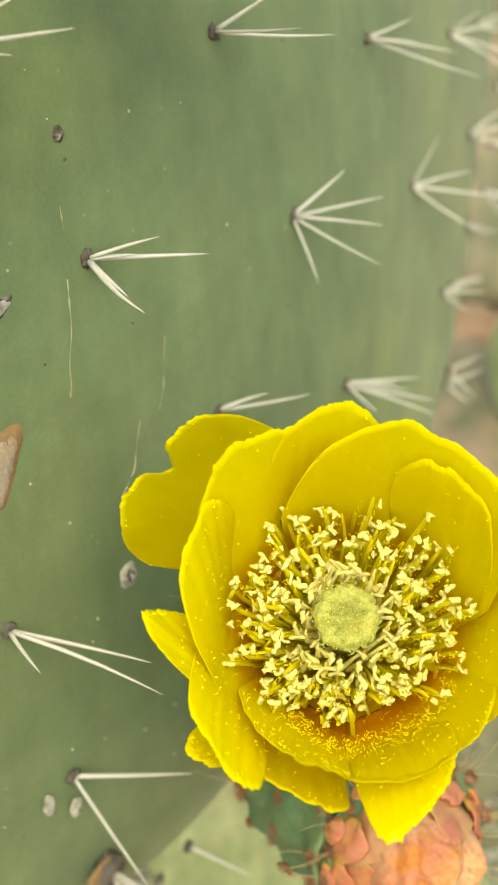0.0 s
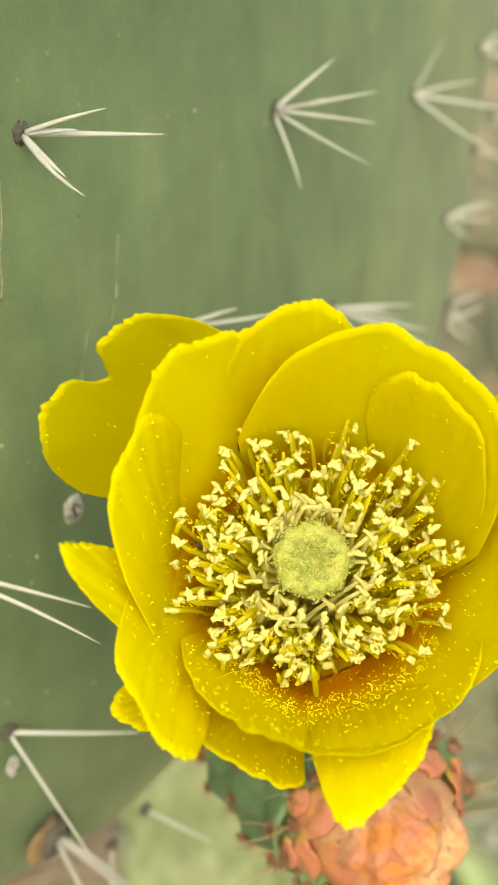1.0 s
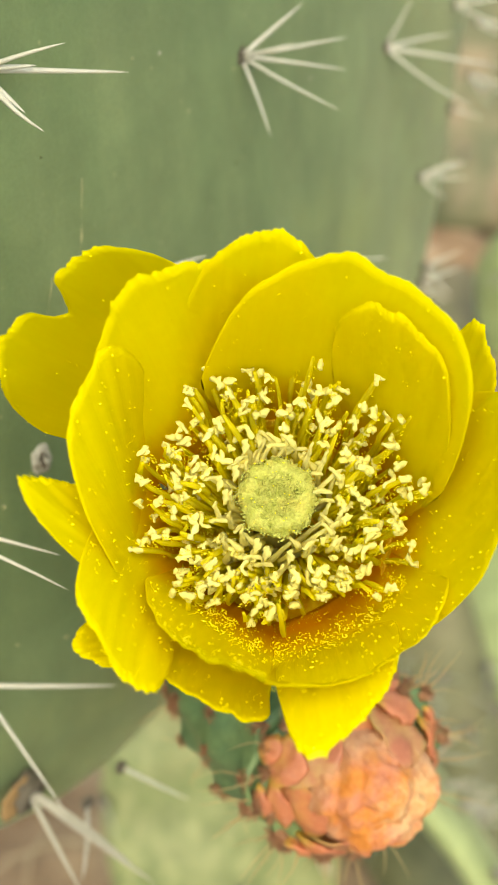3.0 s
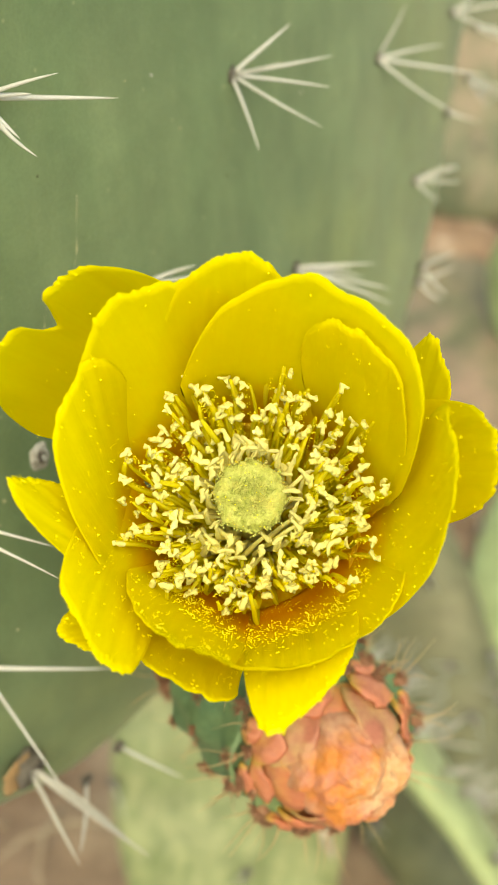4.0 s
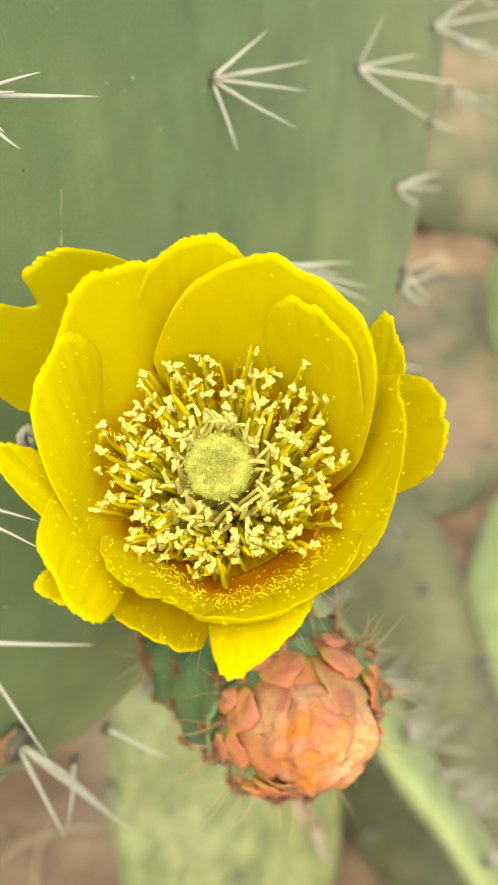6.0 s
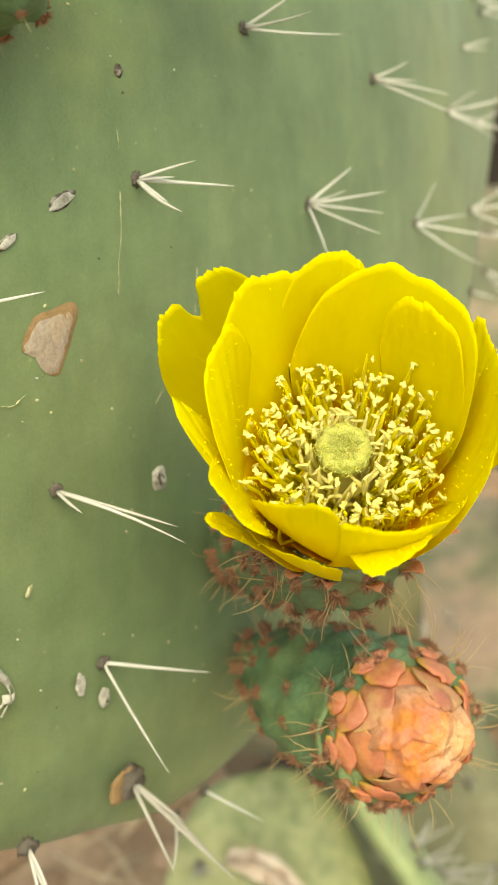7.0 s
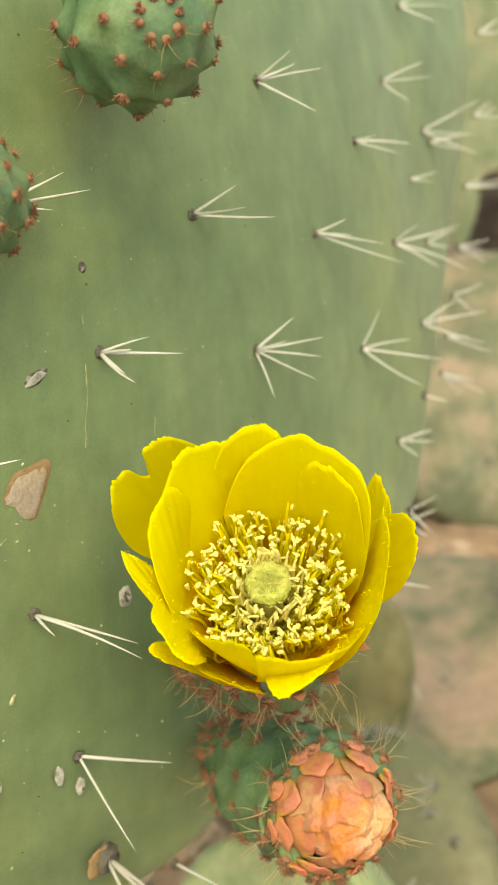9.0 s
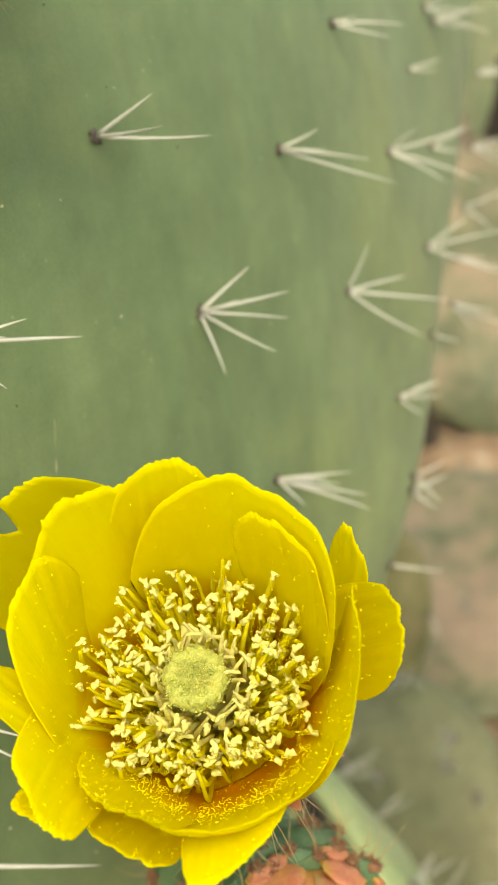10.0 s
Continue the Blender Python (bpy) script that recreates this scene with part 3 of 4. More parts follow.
def petal_point(pt, v, s):
    """A place on a petal: v across (-1 to 1), s from the foot (0) to the rim (1)."""
    R, H, W = pt["R"], pt["H"], pt["W"]
    r0 = pt.get("r0", 0.33)
    r = r0 + (R - r0) * s ** pt.get("bow", 0.8)
    z = H * s ** pt.get("rise", 1.12) + pt.get("back", 0.0) - 0.06 * (1 - s) + pt.get("lift", 0.1) * max(0.0, 1 - 1.6 * s) ** 2
    z -= pt.get("curl", 0.05) * max(0, s - 0.6) ** 2 * 4
    r += pt.get("curl", 0.05) * max(0, s - 0.6) ** 2 * 4
    k = min(1.0, s / 0.62)
    foot = pt.get("foot", 0.6)
    w = W * (foot + (1 - foot) * k * k * (3 - 2 * k)) * v
    rho = pt.get("rho", 0.62)
    a = radians(pt["th"] + pt.get("lean", 0) * s)
    seed = pt["th"] * 0.13
    ruf = 0.03 * s * s * noise.noise(Vector((v * 1.8 + seed, s * 2.0, seed))) + 0.012 * s * s * noise.noise(Vector((v * 6 + seed, s * 3, 2)))
    rad, tan = r - rho * (1 - math.cos(w / rho)) + ruf, rho * math.sin(w / rho)
    return Vector((rad * math.cos(a) - tan * math.sin(a), rad * math.sin(a) + tan * math.cos(a), z + 0.4 * ruf))


def petal_rim(pt, v):
    n_ = pt.get("shape", 2.4)
    side = pt.get("side", 0.5)
    top = side + (1 - side) * max(0.0, 1 - abs(v) ** n_) ** 0.5
    top *= 1 + pt.get("skew", 0.0) * v
    for v0, depth, wide in pt.get("cuts", ()):
        top -= depth * math.exp(-((v - v0) / wide) ** 2)
    seed = pt["th"] * 0.31
    return top * (1 + 0.018 * noise.noise(Vector((v * 3 + seed, 0, 1))) + pt.get("fray", 1.0) * (0.008 * noise.noise(Vector((v * 17 + seed, 0, 5))) + 0.009 * noise.noise(Vector((v * 50 + seed, 0, 8)))))


def petal(pt, material=None, name="petal"):
    bm = bmesh.new()
    nu, nv = 72, 22
    front, back, uvs, outer = [], [], [], []
    thick = 0.005
    for i in range(nv + 1):
        f_row, b_row, u_row, o_row = [], [], [], []
        for j in range(nu + 1):
            v = -1 + 2 * j / nu
            s = max(0.02, petal_rim(pt, v) * i / nv)
            c = petal_point(pt, v, s)
            e = 0.01
            du = petal_point(pt, v + e, s) - petal_point(pt, v - e, s)
            ds = petal_point(pt, v, s + e) - petal_point(pt, v, s - e * 0.5)
            nn = du.cross(ds)
            nn = nn.normalized() if nn.length > 1e-9 else Vector((0, 0, 1))
            t = thick * (0.14 + 0.86 * min(1, (1 - i / nv) * 4)) * (0.2 + 0.8 * min(1, (1 - abs(v)) * 5))
            f_row.append(in_flower(*(c + nn * t)))
            b_row.append(in_flower(*(c - nn * t)))
            u_row.append((v * 0.5 + 0.5, s))
            o_row.append((v * 0.5 + 0.5, 0.45 + 0.55 * s))      # the outside is yellow down to the foot
        front.append(f_row), back.append(b_row), uvs.append(u_row), outer.append(o_row)
    a = grid(bm, front, uv=outer if name == "petal" else uvs)
    b = grid(bm, back, uv=uvs)
    layer = bm.loops.layers.uv.verify()
    edge = [(nv, j) for j in range(nu + 1)]
    left, right = [(i, 0) for i in range(nv + 1)], [(i, nu) for i in range(nv + 1)]
    foot = [(0, j) for j in range(nu + 1)]
    for line in (edge, left, right, foot):
        for (i, j), (k, l) in zip(line, line[1:]):
            f = bm.faces.new((a[i][j], a[k][l], b[k][l], b[i][j]))
            for loop, (x, y) in zip(f.loops, ((i, j), (k, l), (k, l), (i, j))):
                loop[layer].uv = uvs[x][y]
    bmesh.ops.recalc_face_normals(bm, faces=bm.faces)
    return part(name, bm, material or M_PETAL, flower)


PETALS = [
    dict(th=122.5, R=1.038, H=1.145, W=0.445, back=-0.085, lean=24.2, side=0.19, shape=4.0, bow=0.5, rho=1.484, curl=-0.103, skew=0.01, r0=0.348, cuts=((-0.02, 0.17, 0.1), (-0.12, 0.03, 0.03), (0.07, 0.04, 0.03)), fray=2.0),
    dict(th=125.5, R=0.751, H=1.194, W=0.423, back=-0.016, lean=2.4, side=0.545, shape=2.258, bow=0.771, rho=0.854, curl=0.01, skew=0.017, r0=0.332, cuts=((-0.41, 0.02, 0.04),), fray=1.5),
    dict(th=106.4, R=0.744, H=1.221, W=0.332, back=-0.048, lean=-7.0, side=0.383, shape=2.563, bow=0.743, rho=0.679, curl=0.019, skew=0.005, r0=0.33),
    dict(th=63.9, R=0.682, H=1.192, W=0.603, back=-0.016, lean=1.4, side=0.419, shape=4.0, bow=0.755, rho=0.507, curl=0.015, skew=-0.017, r0=0.334),
    dict(th=23.5, R=0.616, H=1.05, W=0.306, back=0.029, lean=30.3, side=0.51, shape=3.225, bow=0.672, rho=0.538, curl=-0.015, skew=0.026, r0=0.346),
    dict(th=14.3, R=0.843, H=0.912, W=0.186, back=-0.065, lean=21.9, side=0.381, shape=2.862, bow=0.647, rho=0.824, curl=-0.027, skew=0.157, r0=0.336, fray=1.5),
    dict(th=-28.7, R=0.71, H=1.242, W=0.357, back=-0.105, lean=31.6, side=0.531, shape=2.56, bow=0.816, rho=1.196, curl=-0.098, skew=0.066, r0=0.34),
    dict(th=28.8, R=0.858, H=0.994, W=0.273, back=0.018, lean=-22.6, side=0.229, shape=3.347, bow=0.715, rho=0.999, curl=-0.081, skew=0.054, r0=0.328, fray=2.0),
    dict(foot=0.85, th=-57.9, R=0.687, H=0.859, W=0.385, back=0.02, lean=-4.8, side=0.941, shape=2.786, bow=0.837, rho=0.581, curl=-0.071, skew=-0.197, r0=0.321),
    dict(foot=0.85, th=-125.5, R=0.63, H=1.005, W=0.27, back=0.03, lean=4.2, side=0.68, shape=2.773, bow=0.789, rho=1.154, curl=-0.043, skew=0.26, r0=0.321),
    dict(th=-61.2, R=0.659, H=1.187, W=0.235, back=-0.071, lean=-14.8, side=0.47, shape=3.815, bow=0.888, rho=0.973, curl=0.186, skew=-0.192, r0=0.362, fray=1.6),
    dict(th=-132.7, R=0.732, H=0.887, W=0.334, back=-0.085, lean=11.8, side=0.739, shape=1.1, bow=0.882, rho=0.717, curl=-0.004, skew=0.305, r0=0.358),
    dict(th=-179.7, R=0.728, H=1.097, W=0.284, back=0.021, lean=45.5, side=0.268, shape=3.815, bow=0.766, rho=0.936, curl=0.094, skew=0.077, r0=0.334, fray=1.4),
    dict(th=220.4, R=0.785, H=1.19, W=0.191, back=-0.024, lean=-37.7, side=0.523, shape=1.191, bow=0.845, rho=0.632, curl=0.068, skew=0.028, r0=0.33, fray=1.6),
    dict(th=-125.4, R=0.785, H=1.004, W=0.152, back=-0.099, lean=-13.9, side=0.501, shape=2.684, bow=0.8, rho=0.654, curl=0.073, skew=-0.06, r0=0.37),
    dict(th=196.8, R=0.658, H=1.117, W=0.382, back=0.055, lean=-38.4, side=0.261, shape=2.412, bow=0.513, rho=0.965, curl=0.099, skew=-0.039, r0=0.356),
]
for pt in PETALS:
    petal(pt)
for th, H, R in ((-122, 0.1, 0.52), (-100, 0.12, 0.5), (-72, 0.1, 0.53), (-48, 0.14, 0.55), (-20, 0.16, 0.58), (-150, 0.12, 0.54), (-175, 0.2, 0.58), (140, 0.3, 0.58), (80, 0.3, 0.58), (20, 0.26, 0.6)):
    petal(dict(th=th, R=R + 0.01, H=H, W=0.055, lift=0.0, back=-0.02, bow=0.6, shape=1.6, side=0.2, r0=0.44, rho=0.1), M_SEPAL, "sepal")

# receptacle floor, style and stigma
bm = bmesh.new()
rows = [[in_flower(r * math.cos(a), r * math.sin(a), z) for a in [2 * math.pi * k / 32 for k in range(32)]]
        for r, z in ((0.02, 0.03), (0.2, 0.03), (0.3, 0.04), (0.36, 0.06), (0.4, 0.1), (0.425, 0.15), (0.432, 0.14), (0.4, 0.04), (0.2, -0.08), (0.02, -0.08))]
grid(bm, rows, wrap=True)
bmesh.ops.remove_doubles(bm, verts=bm.verts, dist=1e-7)
bmesh.ops.recalc_face_normals(bm, faces=bm.faces)
part("receptacle", bm, M_FLOOR, flower)
SX, SY = -0.03, 0.035     # the style leans a little
bm = bmesh.new()
tube(bm, [in_flower(SX * u, SY * u, 0.56 * u - 0.07) for u in (0, 0.2, 0.4, 0.6, 0.8, 1.0)], [k * U for k in (0.05, 0.075, 0.08, 0.07, 0.06, 0.07)], 14)
part("style", bm, M_FILAMENT_PALE, flower, "pale cream style")
bm = bmesh.new()
rows = []
for i in range(22):
    u = i / 21
    row = []
    for k in range(72):
        a = 2 * math.pi * k / 72
        lobe = 1 + 0.045 * math.cos(8 * a) * u + 0.07 * noise.noise(Vector((math.cos(a) * 2.2, math.sin(a) * 2.2, 9)))
        phi = u * math.pi
        r = 0.136 * lobe * (math.sin(phi) ** 0.7 if u < 0.5 else math.sin(phi) ** 0.55)
        z = 0.52 + (0.055 if u < 0.5 else 0.12) * math.cos(phi)
        groove = 0.012 * (max(0.0, math.cos(8 * a)) - 0.4) * (1 if u < 0.5 else 0.3) * math.sin(phi)
        if u < 0.3:
            z -= 0.045 * (1 - u / 0.3) ** 2
        gran = 0.013 * noise.noise(Vector((r * math.cos(a) * 60, r * math.sin(a) * 60, z * 60)))
        row.append(in_flower(SX + (r + gran) * math.cos(a), SY + (r + gran) * math.sin(a), z + groove + gran))
    rows.append(row)
grid(bm, rows, wrap=True)
bmesh.ops.remove_doubles(bm, verts=bm.verts, dist=1e-7)
bmesh.ops.recalc_face_normals(bm, faces=bm.faces)
seat = Matrix.Translation(in_flower(SX, SY, 0.5))
bm.transform(seat.inverted())
stigma = piece("stigma", mesh_of("stigma", bm, M_STIGMA), seat, flower, "granular yellow-green lobed stigma")
cam.data.dof.focus_object = stigma


# the stigma's coarse papillae
bm = bmesh.new()
rnd = random.Random(77)
for _ in range(900):
    a, r = rnd.uniform(0, 6.28), 0.15 * math.sqrt(rnd.random())
    lobe = 1 + 0.045 * math.cos(8 * a) + 0.07 * noise.noise(Vector((math.cos(a) * 2.2, math.sin(a) * 2.2, 9)))
    pit = max(0.0, 1 - r / 0.045)
    z = 0.562 - 0.05 * (r / 0.15) ** 4 - 0.035 * pit + 0.012 * noise.noise(Vector((r * math.cos(a) * 30, r * math.sin(a) * 30, 4)))
    at, size = in_flower(SX + r * lobe * math.cos(a), SY + r * lobe * math.sin(a), z), U * rnd.uniform(0.0035, 0.0075)
    vs = [bm.verts.new(at + Vector(g) * size * rnd.uniform(0.7, 1.3)) for g in ((0, 0, 1), (1, 0, 0), (0, 1, 0), (-1, 0, 0), (0, -1, 0), (0, 0, -1))]
    for f in ((0, 1, 2), (0, 2, 3), (0, 3, 4), (0, 4, 1), (5, 2, 1), (5, 3, 2), (5, 4, 3), (5, 1, 4)):
        bm.faces.new([vs[i] for i in f])
tagged(part("papillae", bm, M_STIGMA, stigma), kind="stuff")


# stamens: a curved filament with a crumpled anther on top; foot at the origin, height 1 along z, bowed along x
def stamen_meshes(seed, pale=False):
    rnd = random.Random(seed)
    bm = bmesh.new()
    bow, side = rnd.uniform(-0.16, 0.2), rnd.uniform(-0.1, 0.1)
    pts = [Vector((bow * math.sin(u * 3.0) + 0.05 * math.sin(u * 9 + seed), side * math.sin(u * 2.6), u)) for u in [k / 7 for k in range(8)]]
    tube(bm, pts, [k * rnd.uniform(0.85, 1.2) for k in (0.019, 0.019, 0.02, 0.02, 0.021, 0.023, 0.021, 0.015)], 5)
    for v in bm.verts:
        v.co += 0.009 * v.co.z * noise.noise_vector(Vector((v.co.x * 40, v.co.y * 40, v.co.z * 14 + seed)))
    fil = mesh_of("stamen", bm, M_FILAMENT_PALE if pale else M_FILAMENT)
    bm = bmesh.new()
    tip = pts[-1]
    # two curled, burst pollen sacs lying across the filament
    d = Vector((rnd.uniform(-1, 1), rnd.uniform(-1, 1), rnd.uniform(0.2, 1.3))).normalized()
    ln = rnd.uniform(0.05, 0.08) * (0.9 if pale else 1.0)
    fat = 0.75 if pale else 1.0
    wob = Vector((rnd.uniform(-1, 1), rnd.uniform(-1, 1), rnd.uniform(0.2, 1))) * rnd.uniform(0.0, 0.035)
    bent = Vector((rnd.uniform(-0.6, 0.6), rnd.uniform(-0.6, 0.6), rnd.uniform(0.1, 0.5))) - d * rnd.uniform(0.0, 0.3)
    line = [tip + d * ln * u + (bent * ln * u * u if u < 0 else Vector()) + wob * math.sin((u + 1) * 2.2) for u in (-1.0, -0.8, -0.45, -0.1, 0.2, 0.55, 0.85, 1.0)]
    tube(bm, line, [rnd.uniform(0.75, 1.25) * fat * k for k in (0.011, 0.023, 0.026, 0.029, 0.025, 0.027, 0.023, 0.009)], 7, 0, rnd.uniform(0.6, 1.0))
    if not pale and rnd.random() < 0.6:      # a second sac that has curled away
        d2 = (d.cross(Vector((0, 0, 1))) + Vector((0, 0, rnd.uniform(0.1, 0.7)))).normalized() * rnd.choice((-1, 1))
        tube(bm, [tip + d2 * ln * u + Vector((0, 0, 0.03 * u * u)) for u in (0, 0.4, 0.75, 1.0)], [0.022, 0.026, 0.022, 0.01], 6, 0, 0.8)
    for v in bm.verts:
        v.co += 0.02 * noise.noise_vector(v.co * 28 + Vector((seed, 0, 0))) + 0.008 * noise.noise_vector(v.co * 70)
    return fil, mesh_of("anther", bm, M_ANTHER if not pale else M_FILAMENT_PALE)


STAMENS = [stamen_meshes(s) for s in range(14)]
PALE = [stamen_meshes(40 + s, True) for s in range(5)]
rnd = random.Random(21)
placed = 0
inner = []
DUST = []
flower_axes = (TURNED @ Matrix((FX, FY, FA)).transposed()).to_4x4()
mass = bmesh.new()


def add_to(bm, mesh, m):
    start_at = len(bm.verts)
    bm.from_mesh(mesh)
    bm.verts.ensure_lookup_table()
    for v in bm.verts[start_at:]:
        v.co = m @ v.co


for k in range(290):
    a = k * 2.39996 + rnd.uniform(-0.2, 0.2)
    ring = (k % 50) / 50
    deg = math.degrees(math.atan2(math.sin(a), math.cos(a)))
    low = max(0.0, math.cos(radians(deg + 90)))          # lower side of the flower
    rt = 0.2 + 0.28 * ring ** 0.8 + rnd.uniform(-0.05, 0.06) + 0.04 * ring * max(0.0, math.sin(a))
    # a hollow below the stigma
    hollow = abs(deg + 85) < 26 and rt < 0.29
    if low > 0.5 and rt > 0.42 and rnd.random() < 0.5 * low:
        continue
    rt *= 1 - 0.2 * low * low
    rb = 0.10 + 0.22 * ring + rnd.uniform(-0.02, 0.02)
    zt = 0.33 + 0.25 * ring ** 1.2 + rnd.uniform(-0.1, 0.1) - 0.16 * low * ring + 0.05 * max(0.0, math.sin(a)) * ring
    zb = -0.06 + 0.05 * ring
    if hollow:
        zt = 0.2 + 0.08 * rnd.random()
    foot, tip = Vector((rb * math.cos(a), rb * math.sin(a), zb)), Vector((rt * math.cos(a) - 0.03, rt * math.sin(a), zt))
    v = tip - foot
    zax = v.normalized()
    xax = (Vector((math.cos(a), math.sin(a), 0)) - zax * zax.dot(Vector((math.cos(a), math.sin(a), 0)))).normalized()
    yax = zax.cross(xax)
    girth = 0.44 * U * rnd.uniform(0.85, 1.15)
    m = Matrix.Translation(in_flower(*foot)) @ flower_axes @ Matrix((xax, yax, zax)).transposed().to_4x4() @ Matrix.Diagonal((girth, girth, v.length * U, 1))
    fil, ant = rnd.choice(STAMENS)
    top_m = m @ Matrix.Translation((0, 0, 1)) @ Matrix.Rotation(rnd.uniform(0, 6.28), 4, "Z") @ Matrix.Diagonal((1, 1, girth / (v.length * U), 1)) @ Matrix.Translation((0, 0, -1))
    if ring > 0.45 and placed < 250:
        piece("anther", ant, top_m, piece("stamen", fil, m, flower))
        placed += 1
    else:
        inner.append((fil, ant, m, top_m))
    DUST += [in_flower(*(foot + v * u)) for u in (0.4, 0.55, 0.67, 0.78, 0.88, 0.97)]
tops = bmesh.new()
for fil, ant, m, top_m in inner:
    add_to(mass, fil, m)
    add_to(tops, ant, top_m)
tagged(part("stamen_mass", mass, M_FILAMENT, flower, "crowded thin yellow inner stamens"), kind="stuff")
tagged(part("anther_mass", tops, M_ANTHER, flower, "cream pollen-dusted anthers of the inner stamens"), kind="stuff")
for k in range(50):          # pale inner stamens that hug the stigma
    a = 2 * math.pi * k / 50 + rnd.uniform(-0.05, 0.05)
    foot = Vector((0.09 * math.cos(a), 0.09 * math.sin(a), 0.03))
    rt = rnd.uniform(0.165, 0.235)
    tip = Vector((SX + rt * math.cos(a), SY + rt * math.sin(a), rnd.uniform(0.44, 0.55)))
    v = tip - foot
    zax = v.normalized()
    xax = zax.orthogonal().normalized()
    girth = 0.5 * U
    m = Matrix.Translation(in_flower(*foot)) @ flower_axes @ Matrix((xax, zax.cross(xax), zax)).transposed().to_4x4() @ Matrix.Diagonal((girth, girth, v.length * U, 1))
    fil, ant = rnd.choice(PALE)
    st = piece("stamen", fil, m, flower)
    piece("anther", ant, m @ Matrix.Translation((0, 0, 1)) @ Matrix.Diagonal((1, 1, girth / (v.length * U), 1)) @ Matrix.Translation((0, 0, -1)), st)

# pollen on the petals
GRAIN = ((0, 0, 1), (1, 0, 0), (0, 1, 0), (-1, 0, 0), (0, -1, 0), (0, 0, -1))
GRAIN_FACES = ((0, 1, 2), (0, 2, 3), (0, 3, 4), (0, 4, 1), (5, 2, 1), (5, 3, 2), (5, 4, 3), (5, 1, 4))


def speck(bm, at, size, rnd):
    vs = [bm.verts.new(at + Vector(g) * size * rnd.uniform(0.6, 1.4)) for g in GRAIN]
    for f in GRAIN_FACES:
        bm.faces.new([vs[i] for i in f])


bm = bmesh.new()
rnd = random.Random(8)
for pt in PETALS:
    low = pt["th"] < -20 or pt["th"] > 170
    front = -130 < pt["th"] < -20
    for _ in range(320 if front else 150 if low else 45):
        v, rim = rnd.uniform(-0.95, 0.95), 1.0
        rim = petal_rim(pt, v)
        s = rim * rnd.uniform(0.97, 1.0) if rnd.random() < (0.2 if not low else 0.12) else rim * rnd.uniform(0.15, 1.0) ** (1.9 if front else 1.2 if low else 0.8)
        c = petal_point(pt, v, s)
        e = 0.01
        nn = (petal_point(pt, v + e, s) - petal_point(pt, v - e, s)).cross(petal_point(pt, v, s + e) - petal_point(pt, v, s - e)).normalized()
        inward = nn if nn.z > 0 or nn.dot(Vector((-c.x, -c.y, 0))) > 0 else -nn
        for _ in range(rnd.choice((1, 1, 1, 2, 3))):
            speck(bm, in_flower(*(c + inward * 0.012 + 0.008 * Vector((rnd.uniform(-1, 1), rnd.uniform(-1, 1), 0)))), U * rnd.choice((0.0013, 0.0016, 0.002, 0.0025, 0.0038)) * rnd.uniform(0.8, 1.2), rnd)
for _ in range(40):
    a, r = rnd.uniform(0, 6.28), 0.145 * math.sqrt(rnd.random())
    speck(bm, in_flower(SX + r * math.cos(a), SY + r * math.sin(a), 0.572 - 0.025 * (r / 0.145) ** 4 - 0.03 * max(0, 1 - r / 0.05)), U * rnd.uniform(0.002, 0.004), rnd)
# clumps of fallen pollen in the throat, on the lower petals
for _ in range(170):
    pt = rnd.choice([p for p in PETALS if -130 < p["th"] < -20 and p.get("foot")])
    v = rnd.uniform(-0.8, 0.8)
    s = petal_rim(pt, v) * rnd.uniform(0.22, 0.5)
    c = petal_point(pt, v, s)
    inward = Vector((-c.x, -c.y, 0.6)).normalized()
    for _ in range(rnd.randint(4, 12)):
        speck(bm, in_flower(*(c + inward * rnd.uniform(0.008, 0.03) + 0.016 * Vector((rnd.uniform(-1, 1), rnd.uniform(-1, 1), rnd.uniform(-1, 1))))), U * rnd.uniform(0.002, 0.0042), rnd)
for at in DUST:
    for _ in range(9):
        speck(bm, at + Vector((rnd.uniform(-1, 1), rnd.uniform(-1, 1), rnd.uniform(-1, 1))).normalized() * rnd.uniform(0.008, 0.016) * U, U * rnd.uniform(0.0018, 0.0042), rnd)
tagged(part("pollen", bm, M_POLLEN, flower, "scattered yellow pollen grains", smooth=False), kind="stuff")


# ---- ovaries: green, knobbly, with rust-brown tufts ----
def tuft_mesh(seed):
    """A rust-brown tuft of glochids; unit size, along z."""
    rnd = random.Random(seed)
    bm = bmesh.new()
    blob(bm, 0.62, (1, 1, 0.9), 0.3, 2, seed * 0.7)
    for k in range(46):
        d = Vector((rnd.gauss(0, 0.8), rnd.gauss(0, 0.8), rnd.uniform(0.15, 1.3))).normalized()
        ln = rnd.uniform(0.8, 1.35)
        hook = Vector((rnd.uniform(-1, 1), rnd.uniform(-1, 1), rnd.uniform(-1, 0.4))) * 0.12
        tube(bm, [d * 0.3, d * ln * 0.7 + hook * 0.3, d * ln + hook], [0.1, 0.075, 0.015], 3)
    return mesh_of("areole", bm, M_RUST)


def bristle_mesh(seed):
    rnd = random.Random(seed)
    bm = bmesh.new()
    b = Vector((rnd.uniform(-0.14, 0.14), rnd.uniform(-0.14, 0.14), 0))
    tube(bm, [Vector((0, 0, u)) + b * math.sin(u * 3) + Vector((0.1, 0, 0)) * u ** 3 for u in (0, 0.25, 0.5, 0.75, 1.0)], [0.013, 0.012, 0.01, 0.007, 0.002], 4)
    return mesh_of("bristle", bm, M_BRISTLE)


TUFTS = [tuft_mesh(s) for s in range(6)]
BRISTLES = [bristle_mesh(s) for s in range(6)]


